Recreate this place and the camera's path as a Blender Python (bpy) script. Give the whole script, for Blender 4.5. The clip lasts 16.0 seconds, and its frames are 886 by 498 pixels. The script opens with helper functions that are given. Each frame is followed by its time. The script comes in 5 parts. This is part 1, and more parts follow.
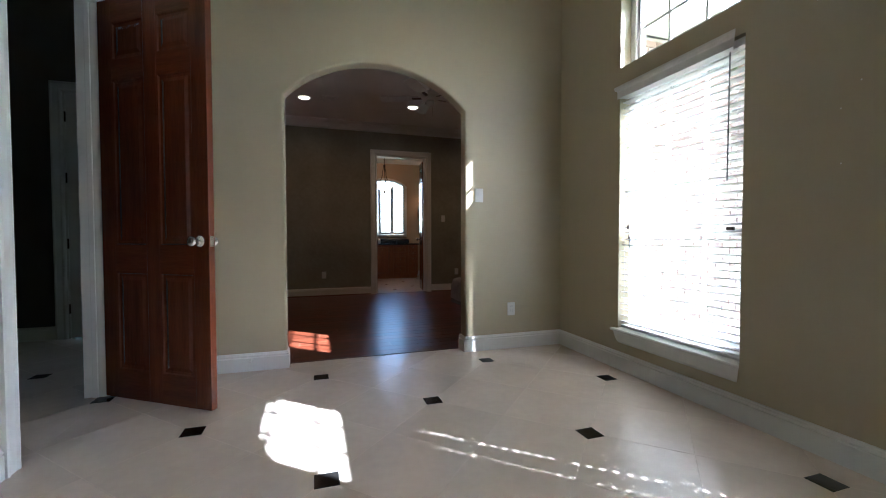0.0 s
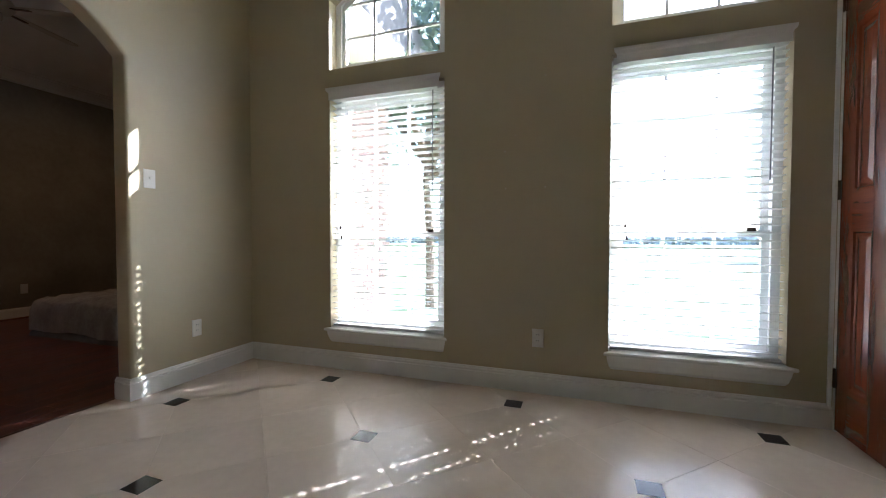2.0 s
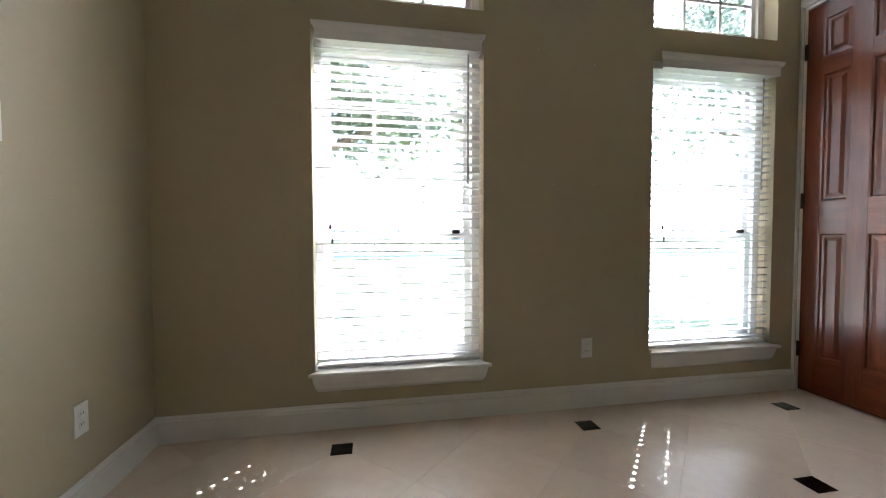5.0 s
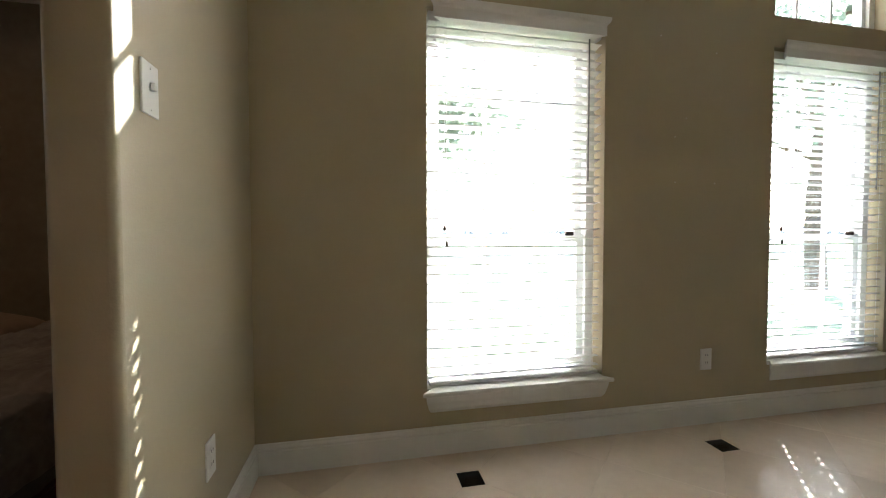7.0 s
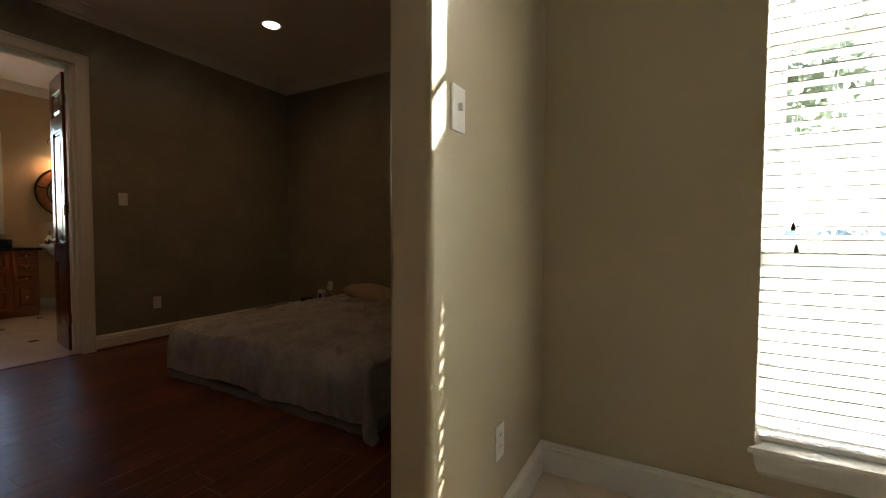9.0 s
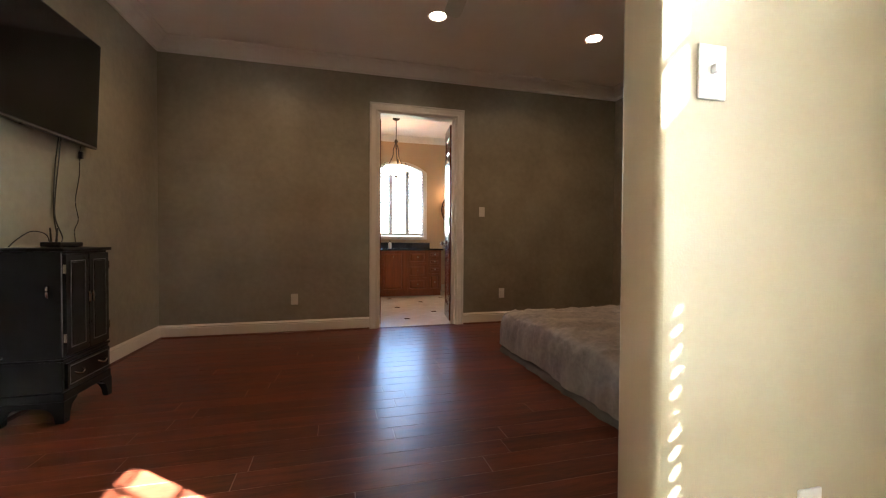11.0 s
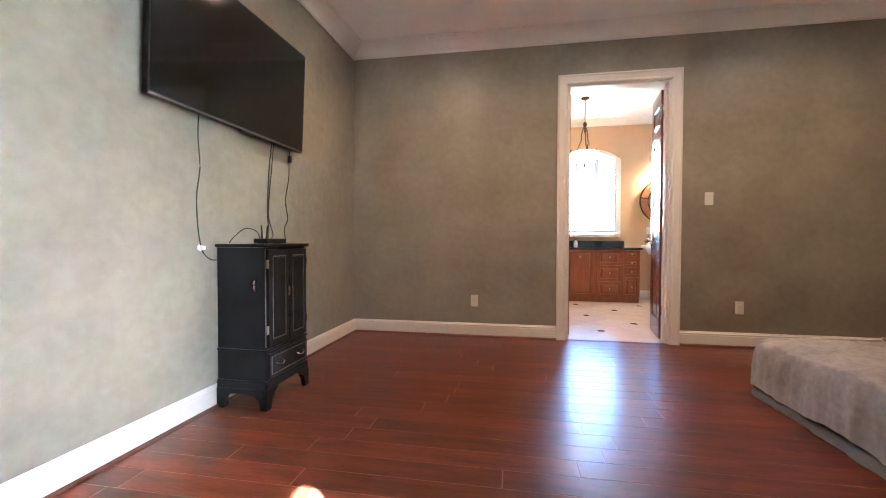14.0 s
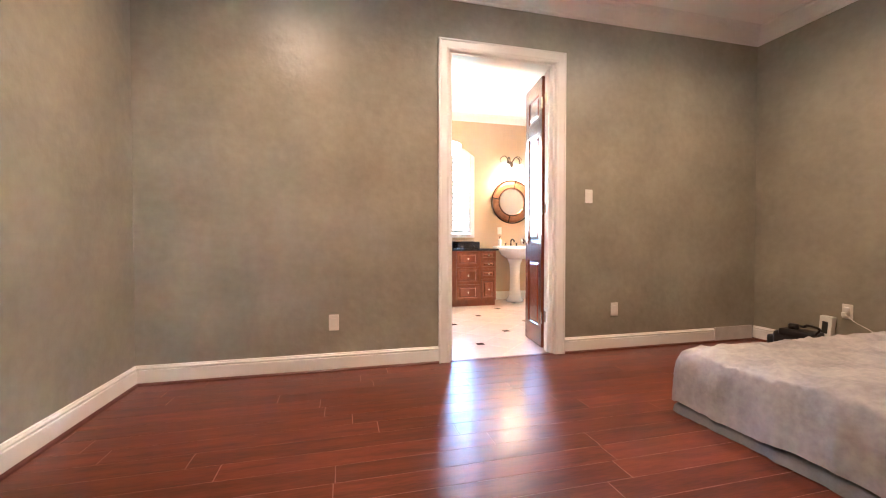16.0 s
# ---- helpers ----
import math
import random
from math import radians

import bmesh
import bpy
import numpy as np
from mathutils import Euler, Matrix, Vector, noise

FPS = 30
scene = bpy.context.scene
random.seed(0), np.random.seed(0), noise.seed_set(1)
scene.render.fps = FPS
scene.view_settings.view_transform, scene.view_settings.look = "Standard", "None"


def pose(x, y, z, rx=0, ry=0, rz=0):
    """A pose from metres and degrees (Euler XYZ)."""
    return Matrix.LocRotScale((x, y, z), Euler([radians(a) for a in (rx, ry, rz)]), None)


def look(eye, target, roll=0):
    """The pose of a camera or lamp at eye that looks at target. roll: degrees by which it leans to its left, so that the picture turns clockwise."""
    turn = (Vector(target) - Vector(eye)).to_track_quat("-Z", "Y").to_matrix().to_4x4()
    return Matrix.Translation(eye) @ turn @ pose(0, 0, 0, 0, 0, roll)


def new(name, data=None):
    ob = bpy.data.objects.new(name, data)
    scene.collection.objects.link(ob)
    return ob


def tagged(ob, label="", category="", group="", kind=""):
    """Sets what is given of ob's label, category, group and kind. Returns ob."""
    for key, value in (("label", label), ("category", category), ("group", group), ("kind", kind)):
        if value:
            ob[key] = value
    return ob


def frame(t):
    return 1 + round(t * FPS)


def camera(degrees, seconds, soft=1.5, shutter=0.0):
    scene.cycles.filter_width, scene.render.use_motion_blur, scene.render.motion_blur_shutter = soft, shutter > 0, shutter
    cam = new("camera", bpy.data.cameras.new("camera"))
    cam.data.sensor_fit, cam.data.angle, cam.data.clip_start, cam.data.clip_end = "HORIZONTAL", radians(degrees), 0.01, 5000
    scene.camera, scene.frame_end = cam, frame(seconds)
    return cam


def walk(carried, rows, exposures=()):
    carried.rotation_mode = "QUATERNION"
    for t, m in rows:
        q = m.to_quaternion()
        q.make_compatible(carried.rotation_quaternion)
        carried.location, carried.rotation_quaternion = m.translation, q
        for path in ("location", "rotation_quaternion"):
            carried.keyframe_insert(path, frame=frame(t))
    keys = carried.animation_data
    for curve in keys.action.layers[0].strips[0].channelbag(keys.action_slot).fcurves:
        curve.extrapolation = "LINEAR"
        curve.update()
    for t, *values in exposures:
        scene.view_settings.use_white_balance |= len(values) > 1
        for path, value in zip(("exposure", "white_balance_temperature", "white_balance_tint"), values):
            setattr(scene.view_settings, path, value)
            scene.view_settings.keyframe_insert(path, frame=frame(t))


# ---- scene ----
cam = camera(95.5, 16.0, 1.1)
PATH = [
    (0, (0.474, 0.564, 1.003), (1.085, 2.467, 0.947), -0.1),
    (0.5, (0.347, 0.694, 1.004), (1.343, 2.428, 0.953), -0.1),
    (1, (0.249, 0.867, 0.983), (1.609, 2.333, 0.932), -0.1),
    (1.5, (0.104, 1.04, 1.003), (1.763, 2.156, 0.952), -0.1),
    (2, (0.043, 1.248, 1.002), (1.933, 1.898, 0.947), 0.1),
    (2.5, (-0.015, 1.479, 1.013), (1.968, 1.733, 0.957), 0.1),
    (3, (-0.024, 1.705, 1.029), (1.974, 1.685, 0.961), -0.1),
    (3.5, (0.045, 2.011, 1.036), (2.033, 1.806, 0.965), 0.1),
    (4, (0.136, 2.308, 1.068), (2.112, 2.01, 0.995), -0.1),
    (4.5, (0.33, 2.583, 1.051), (2.297, 2.228, 0.979), -0.1),
    (4.7, (0.402, 2.67, 1.045), (2.368, 2.311, 0.97), -0.1),
    (6.8, (0.791, 3.341, 1.028), (2.749, 2.936, 0.992), -0.5),
    (7, (0.827, 3.392, 1.043), (2.782, 2.974, 0.977), -0.1),
    (7.5, (0.866, 3.42, 1.005), (2.846, 3.138, 0.957), -0.2),
    (8, (0.926, 3.454, 0.97), (2.925, 3.52, 0.939), -0.4),
    (8.5, (0.933, 3.388, 1.025), (2.853, 3.94, 0.939), -0.3),
    (9, (0.919, 3.376, 1.05), (2.674, 4.331, 0.977), 0.2),
    (9.5, (0.909, 3.272, 1.077), (2.392, 4.611, 1.009), -0.0),
    (10, (0.992, 3.161, 1.043), (2.141, 4.797, 0.989), 0.1),
    (12.5, (1.151, 3.14, 0.995), (0.997, 5.133, 0.956), -0.0),
    (13, (1.217, 3.327, 1.002), (0.93, 5.306, 0.952), -0.0),
    (13.5, (1.158, 3.509, 0.972), (0.807, 5.478, 0.934), 0.3),
    (14, (1.023, 3.706, 0.981), (0.679, 5.675, 0.935), 0.1),
    (14.5, (0.94, 3.944, 0.953), (0.594, 5.913, 0.91), 0.0),
    (15, (0.887, 4.16, 0.949), (0.658, 6.146, 0.907), 0.2),
    (15.5, (0.732, 4.44, 0.967), (0.895, 6.432, 0.923), -0.3),
    (16, (0.689, 4.676, 0.969), (1.181, 6.614, 0.931), 0.0),
]
EXPOSURES = [(0, 3.83, 5050, 10), (1.5, 3.55, 5250, 12), (2.5, 3.6, 5400, 14), (3.5, 3.63, 5450, 14), (4.7, 3.65, 5550, 14), (7, 3.82, 5850, 10), (8.5, 3.8, 6400, 8),
             (9, 3.75, 6400, 8), (9.5, 4.42, 6450, 8), (10, 5.36, 6300, 10), (10.6, 5.5, 6000, 10), (12.3, 5.52, 5200, 12), (13, 6.42, 5000, 12), (14.5, 7.03, 4950, 12), (16, 7.62, 4950, 12)]
walk(cam, [(t, look(eye, target, roll)) for t, eye, target, roll in PATH], EXPOSURES)

# ---------------------------------------------------------------- world, sun, large lights
world = bpy.data.worlds.new("sky")
scene.world = world
world.use_nodes = True
wn = world.node_tree.nodes
wl = world.node_tree.links
sky = wn.new("ShaderNodeTexSky")
sky.sky_type = "NISHITA"
sky.sun_disc = False
sky.sun_elevation = radians(39.3)
sky.sun_rotation = radians(131.3)
sky.air_density, sky.dust_density = 1.0, 1.5
wn["Background"].inputs["Strength"].default_value = 0.15
wl.new(sky.outputs[0], wn["Background"].inputs["Color"])

SUN_WAY = Vector((-1.0, 0.88, -1.09))
sun_data = bpy.data.lights.new("sun", "SUN")
sun_data.energy, sun_data.angle, sun_data.color = 4.2, radians(0.5), (1.0, 0.965, 0.91)
sun_lamp = new("sun", sun_data)
sun_lamp.matrix_world = look((12, -10, 14), Vector((12, -10, 14)) + SUN_WAY)


def lamp(name, kind, m, energy, color, size=0.1, **more):
    d = bpy.data.lights.new(name, kind)
    d.energy, d.color = energy, color
    if kind == "AREA":
        d.shape = more.get("shape", "RECTANGLE")
        d.size, d.size_y = size, more.get("size_y", size)
    else:
        d.shadow_soft_size = size
    if kind == "SPOT":
        d.spot_size, d.spot_blend = radians(more.get("spread", 110)), 1.0
    ob = new(name, d)
    ob.matrix_world = m
    return ob


WARM = (1.0, 0.60, 0.32)
CAN_WARM = (1.0, 0.52, 0.22)
CAN_PLACES = ((0.365, 6.70), (1.95, 6.665), (3.53, 6.64))
for cx, cy in CAN_PLACES:
    lamp("can_lamp", "SPOT", look((cx, cy, 2.985), (cx, cy, 0)), 0.76, CAN_WARM, 0.05, spread=160)
lamp("pendant_lamp", "POINT", pose(2.03, 9.78, 2.16), 0.6, WARM, 0.06)
for lx in (3.33, 3.55):
    lamp("sconce_lamp", "POINT", pose(lx, 10.80, 2.12), 0.28, WARM, 0.04)
lamp("bath_window_sky", "AREA", look((2.25, 11.13, 1.76), (2.25, 0, 1.76)), 0.085, (0.74, 0.85, 1.0), 1.0, size_y=1.4)


# ---------------------------------------------------------------- materials
def material(name, color, rough=0.5, metal=0.0, vary=0.12, scale=6.0, bump=0.0, bump_scale=200.0, second=None, coat=0.0,
             island=0.0, random_tint=0.0, stretch=(1, 1, 1), spec=0.5, rough_vary=0.0, detail=5.0, depth=0.004, coat_rough=0.12):
    m = bpy.data.materials.new(name)
    m.use_nodes = True
    nt = m.node_tree
    n, l = nt.nodes, nt.links
    b = n["Principled BSDF"]
    b.inputs["Roughness"].default_value = rough
    b.inputs["Metallic"].default_value = metal
    b.inputs["Specular IOR Level"].default_value = spec
    b.inputs["Coat Weight"].default_value = coat
    b.inputs["Coat Roughness"].default_value = coat_rough
    tc = n.new("ShaderNodeTexCoord")
    mp = n.new("ShaderNodeMapping")
    mp.inputs["Scale"].default_value = stretch
    l.new(tc.outputs["Object"], mp.inputs[0])
    n1 = n.new("ShaderNodeTexNoise")
    n1.inputs["Scale"].default_value = scale
    n1.inputs["Detail"].default_value = detail
    l.new(mp.outputs[0], n1.inputs["Vector"])
    n2 = n.new("ShaderNodeTexNoise")
    n2.inputs["Scale"].default_value = scale * 7.3
    n2.inputs["Detail"].default_value = 6
    l.new(mp.outputs[0], n2.inputs["Vector"])
    avg = n.new("ShaderNodeMix")
    avg.inputs[0].default_value = 0.35
    l.new(n1.outputs[0], avg.inputs[2])
    l.new(n2.outputs[0], avg.inputs[3])
    ramp = n.new("ShaderNodeValToRGB")
    ramp.color_ramp.elements[0].position, ramp.color_ramp.elements[1].position = 0.32, 0.68
    a = second or [c * (1 - vary) for c in color]
    bcol = color if second else [min(1, c * (1 + vary)) for c in color]
    ramp.color_ramp.elements[0].color = (*a, 1)
    ramp.color_ramp.elements[1].color = (*bcol, 1)
    l.new(avg.outputs[0], ramp.inputs[0])
    out = ramp.outputs[0]
    if island or random_tint:
        if island:
            src = n.new("ShaderNodeNewGeometry").outputs["Random Per Island"]
        else:
            src = n.new("ShaderNodeObjectInfo").outputs["Random"]
        k = island or random_tint
        mr = n.new("ShaderNodeMapRange")
        mr.inputs["To Min"].default_value, mr.inputs["To Max"].default_value = 1 - k, 1 + k
        l.new(src, mr.inputs[0])
        hs = n.new("ShaderNodeHueSaturation")
        l.new(mr.outputs[0], hs.inputs["Value"])
        l.new(out, hs.inputs["Color"])
        out = hs.outputs[0]
        # each piece takes its own stretch of the grain
        cm = n.new("ShaderNodeCombineXYZ")
        sc = n.new("ShaderNodeMath")
        sc.operation = "MULTIPLY"
        sc.inputs[1].default_value = 37.0
        l.new(src, sc.inputs[0])
        l.new(sc.outputs[0], cm.inputs[0])
        l.new(sc.outputs[0], cm.inputs[2])
        l.new(cm.outputs[0], mp.inputs["Location"])
    l.new(out, b.inputs["Base Color"])
    if rough_vary:
        rr = n.new("ShaderNodeMapRange")
        rr.inputs["To Min"].default_value, rr.inputs["To Max"].default_value = max(0.02, rough - rough_vary), rough + rough_vary
        l.new(avg.outputs[0], rr.inputs[0])
        l.new(rr.outputs[0], b.inputs["Roughness"])
    if bump:
        nb = n.new("ShaderNodeTexNoise")
        nb.inputs["Scale"].default_value = bump_scale
        nb.inputs["Detail"].default_value = 5
        l.new(mp.outputs[0], nb.inputs["Vector"])
        bp = n.new("ShaderNodeBump")
        bp.inputs["Strength"].default_value = bump
        bp.inputs["Distance"].default_value = depth
        l.new(nb.outputs[0], bp.inputs["Height"])
        l.new(bp.outputs[0], b.inputs["Normal"])
    return m


def glow(name, color, strength):
    m = bpy.data.materials.new(name)
    m.use_nodes = True
    b = m.node_tree.nodes["Principled BSDF"]
    b.inputs["Base Color"].default_value = (*color, 1)
    b.inputs["Emission Color"].default_value = (*color, 1)
    b.inputs["Emission Strength"].default_value = strength
    return m


def clear_glass(name, tint=(1, 1, 1)):
    m = bpy.data.materials.new(name)
    m.use_nodes = True
    n, l = m.node_tree.nodes, m.node_tree.links
    tr = n.new("ShaderNodeBsdfTransparent")
    tr.inputs[0].default_value = (*tint, 1)
    gl = n.new("ShaderNodeBsdfGlossy")
    gl.inputs["Roughness"].default_value = 0.02
    mx = n.new("ShaderNodeMixShader")
    mx.inputs[0].default_value = 0.05
    l.new(tr.outputs[0], mx.inputs[1])
    l.new(gl.outputs[0], mx.inputs[2])
    l.new(mx.outputs[0], n["Material Output"].inputs[0])
    return m


PAINT_A = material("tan_wall_paint", (0.45, 0.385, 0.253), 0.42, vary=0.03, scale=1.3, bump=0.12, bump_scale=160)
PAINT_B = material("mottled_olive_wall_finish", (0.325, 0.305, 0.232), 0.4, second=(0.215, 0.205, 0.160), scale=2.2, bump=0.9, bump_scale=11, rough_vary=0.1, detail=10, depth=0.0055)
PAINT_BATH = material("warm_tan_bathroom_paint", (0.52, 0.39, 0.25), 0.5, vary=0.04, scale=1.2, bump=0.1, bump_scale=150)
# front-room tan scaled down: the hall's dimness is put into the colour
PAINT_HALL = material("dimmed_olive_hall_paint", (0.12, 0.10, 0.065), 0.5, vary=0.05, scale=1.2, bump=0.1, bump_scale=150)
WHITE = material("white_trim_paint", (0.78, 0.77, 0.73), 0.32, vary=0.03, scale=3, bump=0.03, bump_scale=60)
CEIL = material("white_ceiling_paint", (0.86, 0.845, 0.81), 0.7, vary=0.03, scale=2, bump=0.25, bump_scale=120)
CREAM = material("cream_trim_paint", (0.70, 0.66, 0.56), 0.35, vary=0.03, scale=3)
CHERRY = material("cherry_stained_door_wood", (0.185, 0.047, 0.017), 0.26, second=(0.098, 0.023, 0.009), scale=2.2, stretch=(9, 9, 0.8), coat=0.35, bump=0.02, bump_scale=30, rough_vary=0.03)
CHERRY_X = material("cherry_stained_rail_wood", (0.185, 0.047, 0.017), 0.26, second=(0.098, 0.023, 0.009), scale=2.2, stretch=(0.8, 9, 9), coat=0.35, bump=0.02, bump_scale=30, rough_vary=0.03)
TILE = material("cream_travertine_tile", (0.775, 0.655, 0.54), 0.25, second=(0.685, 0.565, 0.455), scale=2.6, bump=0.012, bump_scale=9, random_tint=0.03, coat=0.1, rough_vary=0.05, detail=8)
INSET = material("black_granite_inset", (0.012, 0.011, 0.01), 0.12, vary=0.4, scale=60)
GROUT = material("tan_grout", (0.66, 0.55, 0.445), 0.6, vary=0.15, scale=20)
PLANK = material("cherry_laminate_plank", (0.185, 0.047, 0.020), 0.34, second=(0.060, 0.0150, 0.0085), scale=2.6, stretch=(1.1, 7, 7), random_tint=0.20, coat=0.28, coat_rough=0.21, bump=0.2, bump_scale=7, rough_vary=0.08, spec=0.22, depth=0.003)
# joint colour is pale to carry the highlights on the plank bevels
PLANK_GAP = material("pale_joint_bevel_highlight", (0.31, 0.165, 0.115), 0.5, vary=0.45, scale=5)
SHOE = material("dark_cherry_shoe_moulding", (0.10, 0.03, 0.016), 0.35, vary=0.2, scale=8)
SLAT = material("white_faux_wood_slat", (0.74, 0.73, 0.705), 0.4, vary=0.02, scale=5)
SASH = material("white_vinyl_sash", (0.78, 0.78, 0.76), 0.35, vary=0.02, scale=5)
PANE = clear_glass("window_glass")
PLASTIC = material("white_switch_plastic", (0.75, 0.74, 0.70), 0.3, vary=0.02, scale=10)
DARK_SLOT = material("dark_socket_slot", (0.03, 0.03, 0.03), 0.5)
CHROME = material("satin_nickel", (0.62, 0.60, 0.56), 0.22, metal=1.0, vary=0.05, scale=30)
BRONZE = material("oil_rubbed_bronze", (0.045, 0.028, 0.018), 0.4, metal=0.8, vary=0.2, scale=30)
BLACKWOOD = material("black_painted_wood", (0.0050, 0.0050, 0.0050), 0.3, vary=0.2, scale=14, spec=0.22, bump=0.04, bump_scale=50, rough_vary=0.08)
SILVEREDGE = material("worn_silver_edge_paint", (0.12, 0.118, 0.112), 0.35, vary=0.3, scale=40)
SCREEN = material("black_glass_screen", (0.006, 0.006, 0.006), 0.08, vary=0.1, scale=3)
BLACKPLASTIC = material("black_plastic", (0.016, 0.016, 0.017), 0.35, vary=0.15, scale=20)
# distance haze is mixed into this pale grey leaf colour
FAR_LEAF = material("haze_tinted_far_foliage", (0.26, 0.28, 0.27), 0.9, vary=0.4, scale=0.4)
BLANKET = material("grey_plush_blanket", (0.455, 0.445, 0.45), 0.9, second=(0.235, 0.235, 0.243), scale=4.2, bump=0.8, bump_scale=22, detail=9)
SHEET = material("slate_grey_sheet", (0.16, 0.165, 0.17), 0.9, vary=0.15, scale=12, bump=0.3, bump_scale=200)
PILLOWCASE = material("beige_pillowcase", (0.40, 0.33, 0.27), 0.9, vary=0.1, scale=8, bump=0.2, bump_scale=180)
VANITY = material("honey_cherry_cabinet_wood", (0.34, 0.105, 0.036), 0.35, second=(0.21, 0.06, 0.022), scale=2.5, stretch=(8, 8, 1), coat=0.2)
GRANITE = material("black_granite_counter", (0.014, 0.013, 0.012), 0.12, vary=0.6, scale=80)
PORCELAIN = material("white_porcelain", (0.82, 0.81, 0.78), 0.12, vary=0.01, scale=4)
COPPER = material("hammered_copper_frame", (0.38, 0.17, 0.08), 0.4, metal=0.7, vary=0.3, scale=18, bump=0.3, bump_scale=60)
MIRROR = material("mirror_silver", (0.9, 0.9, 0.9), 0.02, metal=1.0, vary=0.0)
ALABASTER = glow("lit_alabaster_shade", (1.0, 0.74, 0.45), 0.2)
LENS = glow("lit_can_lens", (1.0, 0.80, 0.55), 0.9)
FANWHITE = material("aged_white_fan_blade", (0.62, 0.58, 0.52), 0.45, vary=0.05, scale=6)
BRICK = material("red_brown_brick", (0.36, 0.255, 0.22), 0.9, second=(0.27, 0.185, 0.16), scale=9, bump=0.5, bump_scale=60, random_tint=0.25)
MORTAR = material("grey_mortar", (0.48, 0.45, 0.41), 0.95, vary=0.1, scale=20)
SHINGLE = material("grey_asphalt_shingles", (0.12, 0.11, 0.105), 0.95, vary=0.3, scale=14, bump=0.6, bump_scale=40)
SOFFIT = material("white_soffit_board", (0.72, 0.70, 0.66), 0.5, vary=0.03, scale=5)
LAWN = material("sunlit_lawn", (0.05, 0.088, 0.024), 0.95, second=(0.075, 0.095, 0.036), scale=0.35, bump=0.8, bump_scale=30)
BARK = material("rough_grey_bark", (0.16, 0.12, 0.09), 0.95, vary=0.35, scale=6, stretch=(3, 3, 0.6), bump=0.8, bump_scale=18)
LEAF = material("oak_leaf", (0.105, 0.125, 0.07), 0.55, second=(0.07, 0.088, 0.048), scale=0.9, island=0.3)
ln, ll = LEAF.node_tree.nodes, LEAF.node_tree.links
through_leaf = ln.new("ShaderNodeBsdfTranslucent")
through_leaf.inputs[0].default_value = (0.22, 0.26, 0.19, 1)
leaf_mix = ln.new("ShaderNodeMixShader")
leaf_mix.inputs[0].default_value = 0.5
ll.new(ln["Principled BSDF"].outputs[0], leaf_mix.inputs[1])
ll.new(through_leaf.outputs[0], leaf_mix.inputs[2])
ll.new(leaf_mix.outputs[0], ln["Material Output"].inputs[0])
CONCRETE = material("pale_concrete_kerb", (0.5, 0.48, 0.44), 0.9, vary=0.12, scale=8)


# ---------------------------------------------------------------- building blocks
def link(name, bm, mat, parent=None, label="", smooth=False):
    me = bpy.data.meshes.new(name)
    bmesh.ops.recalc_face_normals(bm, faces=bm.faces[:])
    bm.to_mesh(me)
    bm.free()
    if smooth:
        me.polygons.foreach_set("use_smooth", [True] * len(me.polygons))
    me.materials.append(mat)
    ob = new(name, me)
    if parent is not None:
        ob.parent = parent
    if label:
        ob["label"] = label
    return ob


def part(name, bm, mat, parent, label="", smooth=False):
    return link(name, bm, mat, parent, label, smooth)


def thing(name, m, label, category, group="", kind=""):
    ob = new(name)
    ob.empty_display_size = 0.1
    ob.matrix_world = m
    return tagged(ob, label, category, group, kind)


def add_box(bm, lo, hi, bevel=0.0, segments=2):
    c = [(a + b) / 2 for a, b in zip(lo, hi)]
    s = [max(1e-4, b - a) for a, b in zip(lo, hi)]
    r = bmesh.ops.create_cube(bm, size=1.0, matrix=Matrix.Translation(c) @ Matrix.Diagonal((*s, 1)))
    if bevel:
        es = {e for v in r["verts"] for e in v.link_edges}
        bmesh.ops.bevel(bm, geom=list(es), offset=min(bevel, min(s) * 0.45), segments=segments, affect="EDGES", profile=0.6)
    return bm


def box(lo, hi, bevel=0.0, segments=2):
    return add_box(bmesh.new(), lo, hi, bevel, segments)


def add_lathe(bm, profile, center=(0, 0, 0), steps=24, turn=None):
    """Turns (radius, height) pairs round the z axis."""
    t = Matrix.Translation(center) @ (turn or Matrix.Identity(4))
    rings = []
    for r, z in profile:
        if r < 1e-5:
            rings.append([bm.verts.new(t @ Vector((0, 0, z)))])
        else:
            rings.append([bm.verts.new(t @ Vector((r * math.cos(a), r * math.sin(a), z))) for a in (2 * math.pi * i / steps for i in range(steps))])
    for a, b in zip(rings, rings[1:]):
        for i in range(steps):
            j = (i + 1) % steps
            f = [a[i % len(a)], a[j % len(a)], b[j % len(b)], b[i % len(b)]]
            f = list(dict.fromkeys(f))
            if len(f) > 2:
                bm.faces.new(f)
    for ring in (rings[0], rings[-1]):
        if len(ring) > 2:
            bm.faces.new(ring)
    return bm


def lathe(profile, center=(0, 0, 0), steps=24, turn=None):
    return add_lathe(bmesh.new(), profile, center, steps, turn)


def add_tube(bm, points, radius, sides=8, taper=None):
    pts = [Vector(p) for p in points]
    rings = []
    for i, p in enumerate(pts):
        d = (pts[min(i + 1, len(pts) - 1)] - pts[max(i - 1, 0)]).normalized()
        q = d.to_track_quat("Z", "X").to_matrix()
        r = radius if taper is None else radius + (taper - radius) * i / (len(pts) - 1)
        rings.append([bm.verts.new(p + q @ Vector((r * math.cos(a), r * math.sin(a), 0))) for a in (2 * math.pi * k / sides for k in range(sides))])
    for a, b in zip(rings, rings[1:]):
        for i in range(sides):
            j = (i + 1) % sides
            bm.faces.new((a[i], a[j], b[j], b[i]))
    bm.faces.new(rings[0])
    bm.faces.new(rings[-1])
    return bm


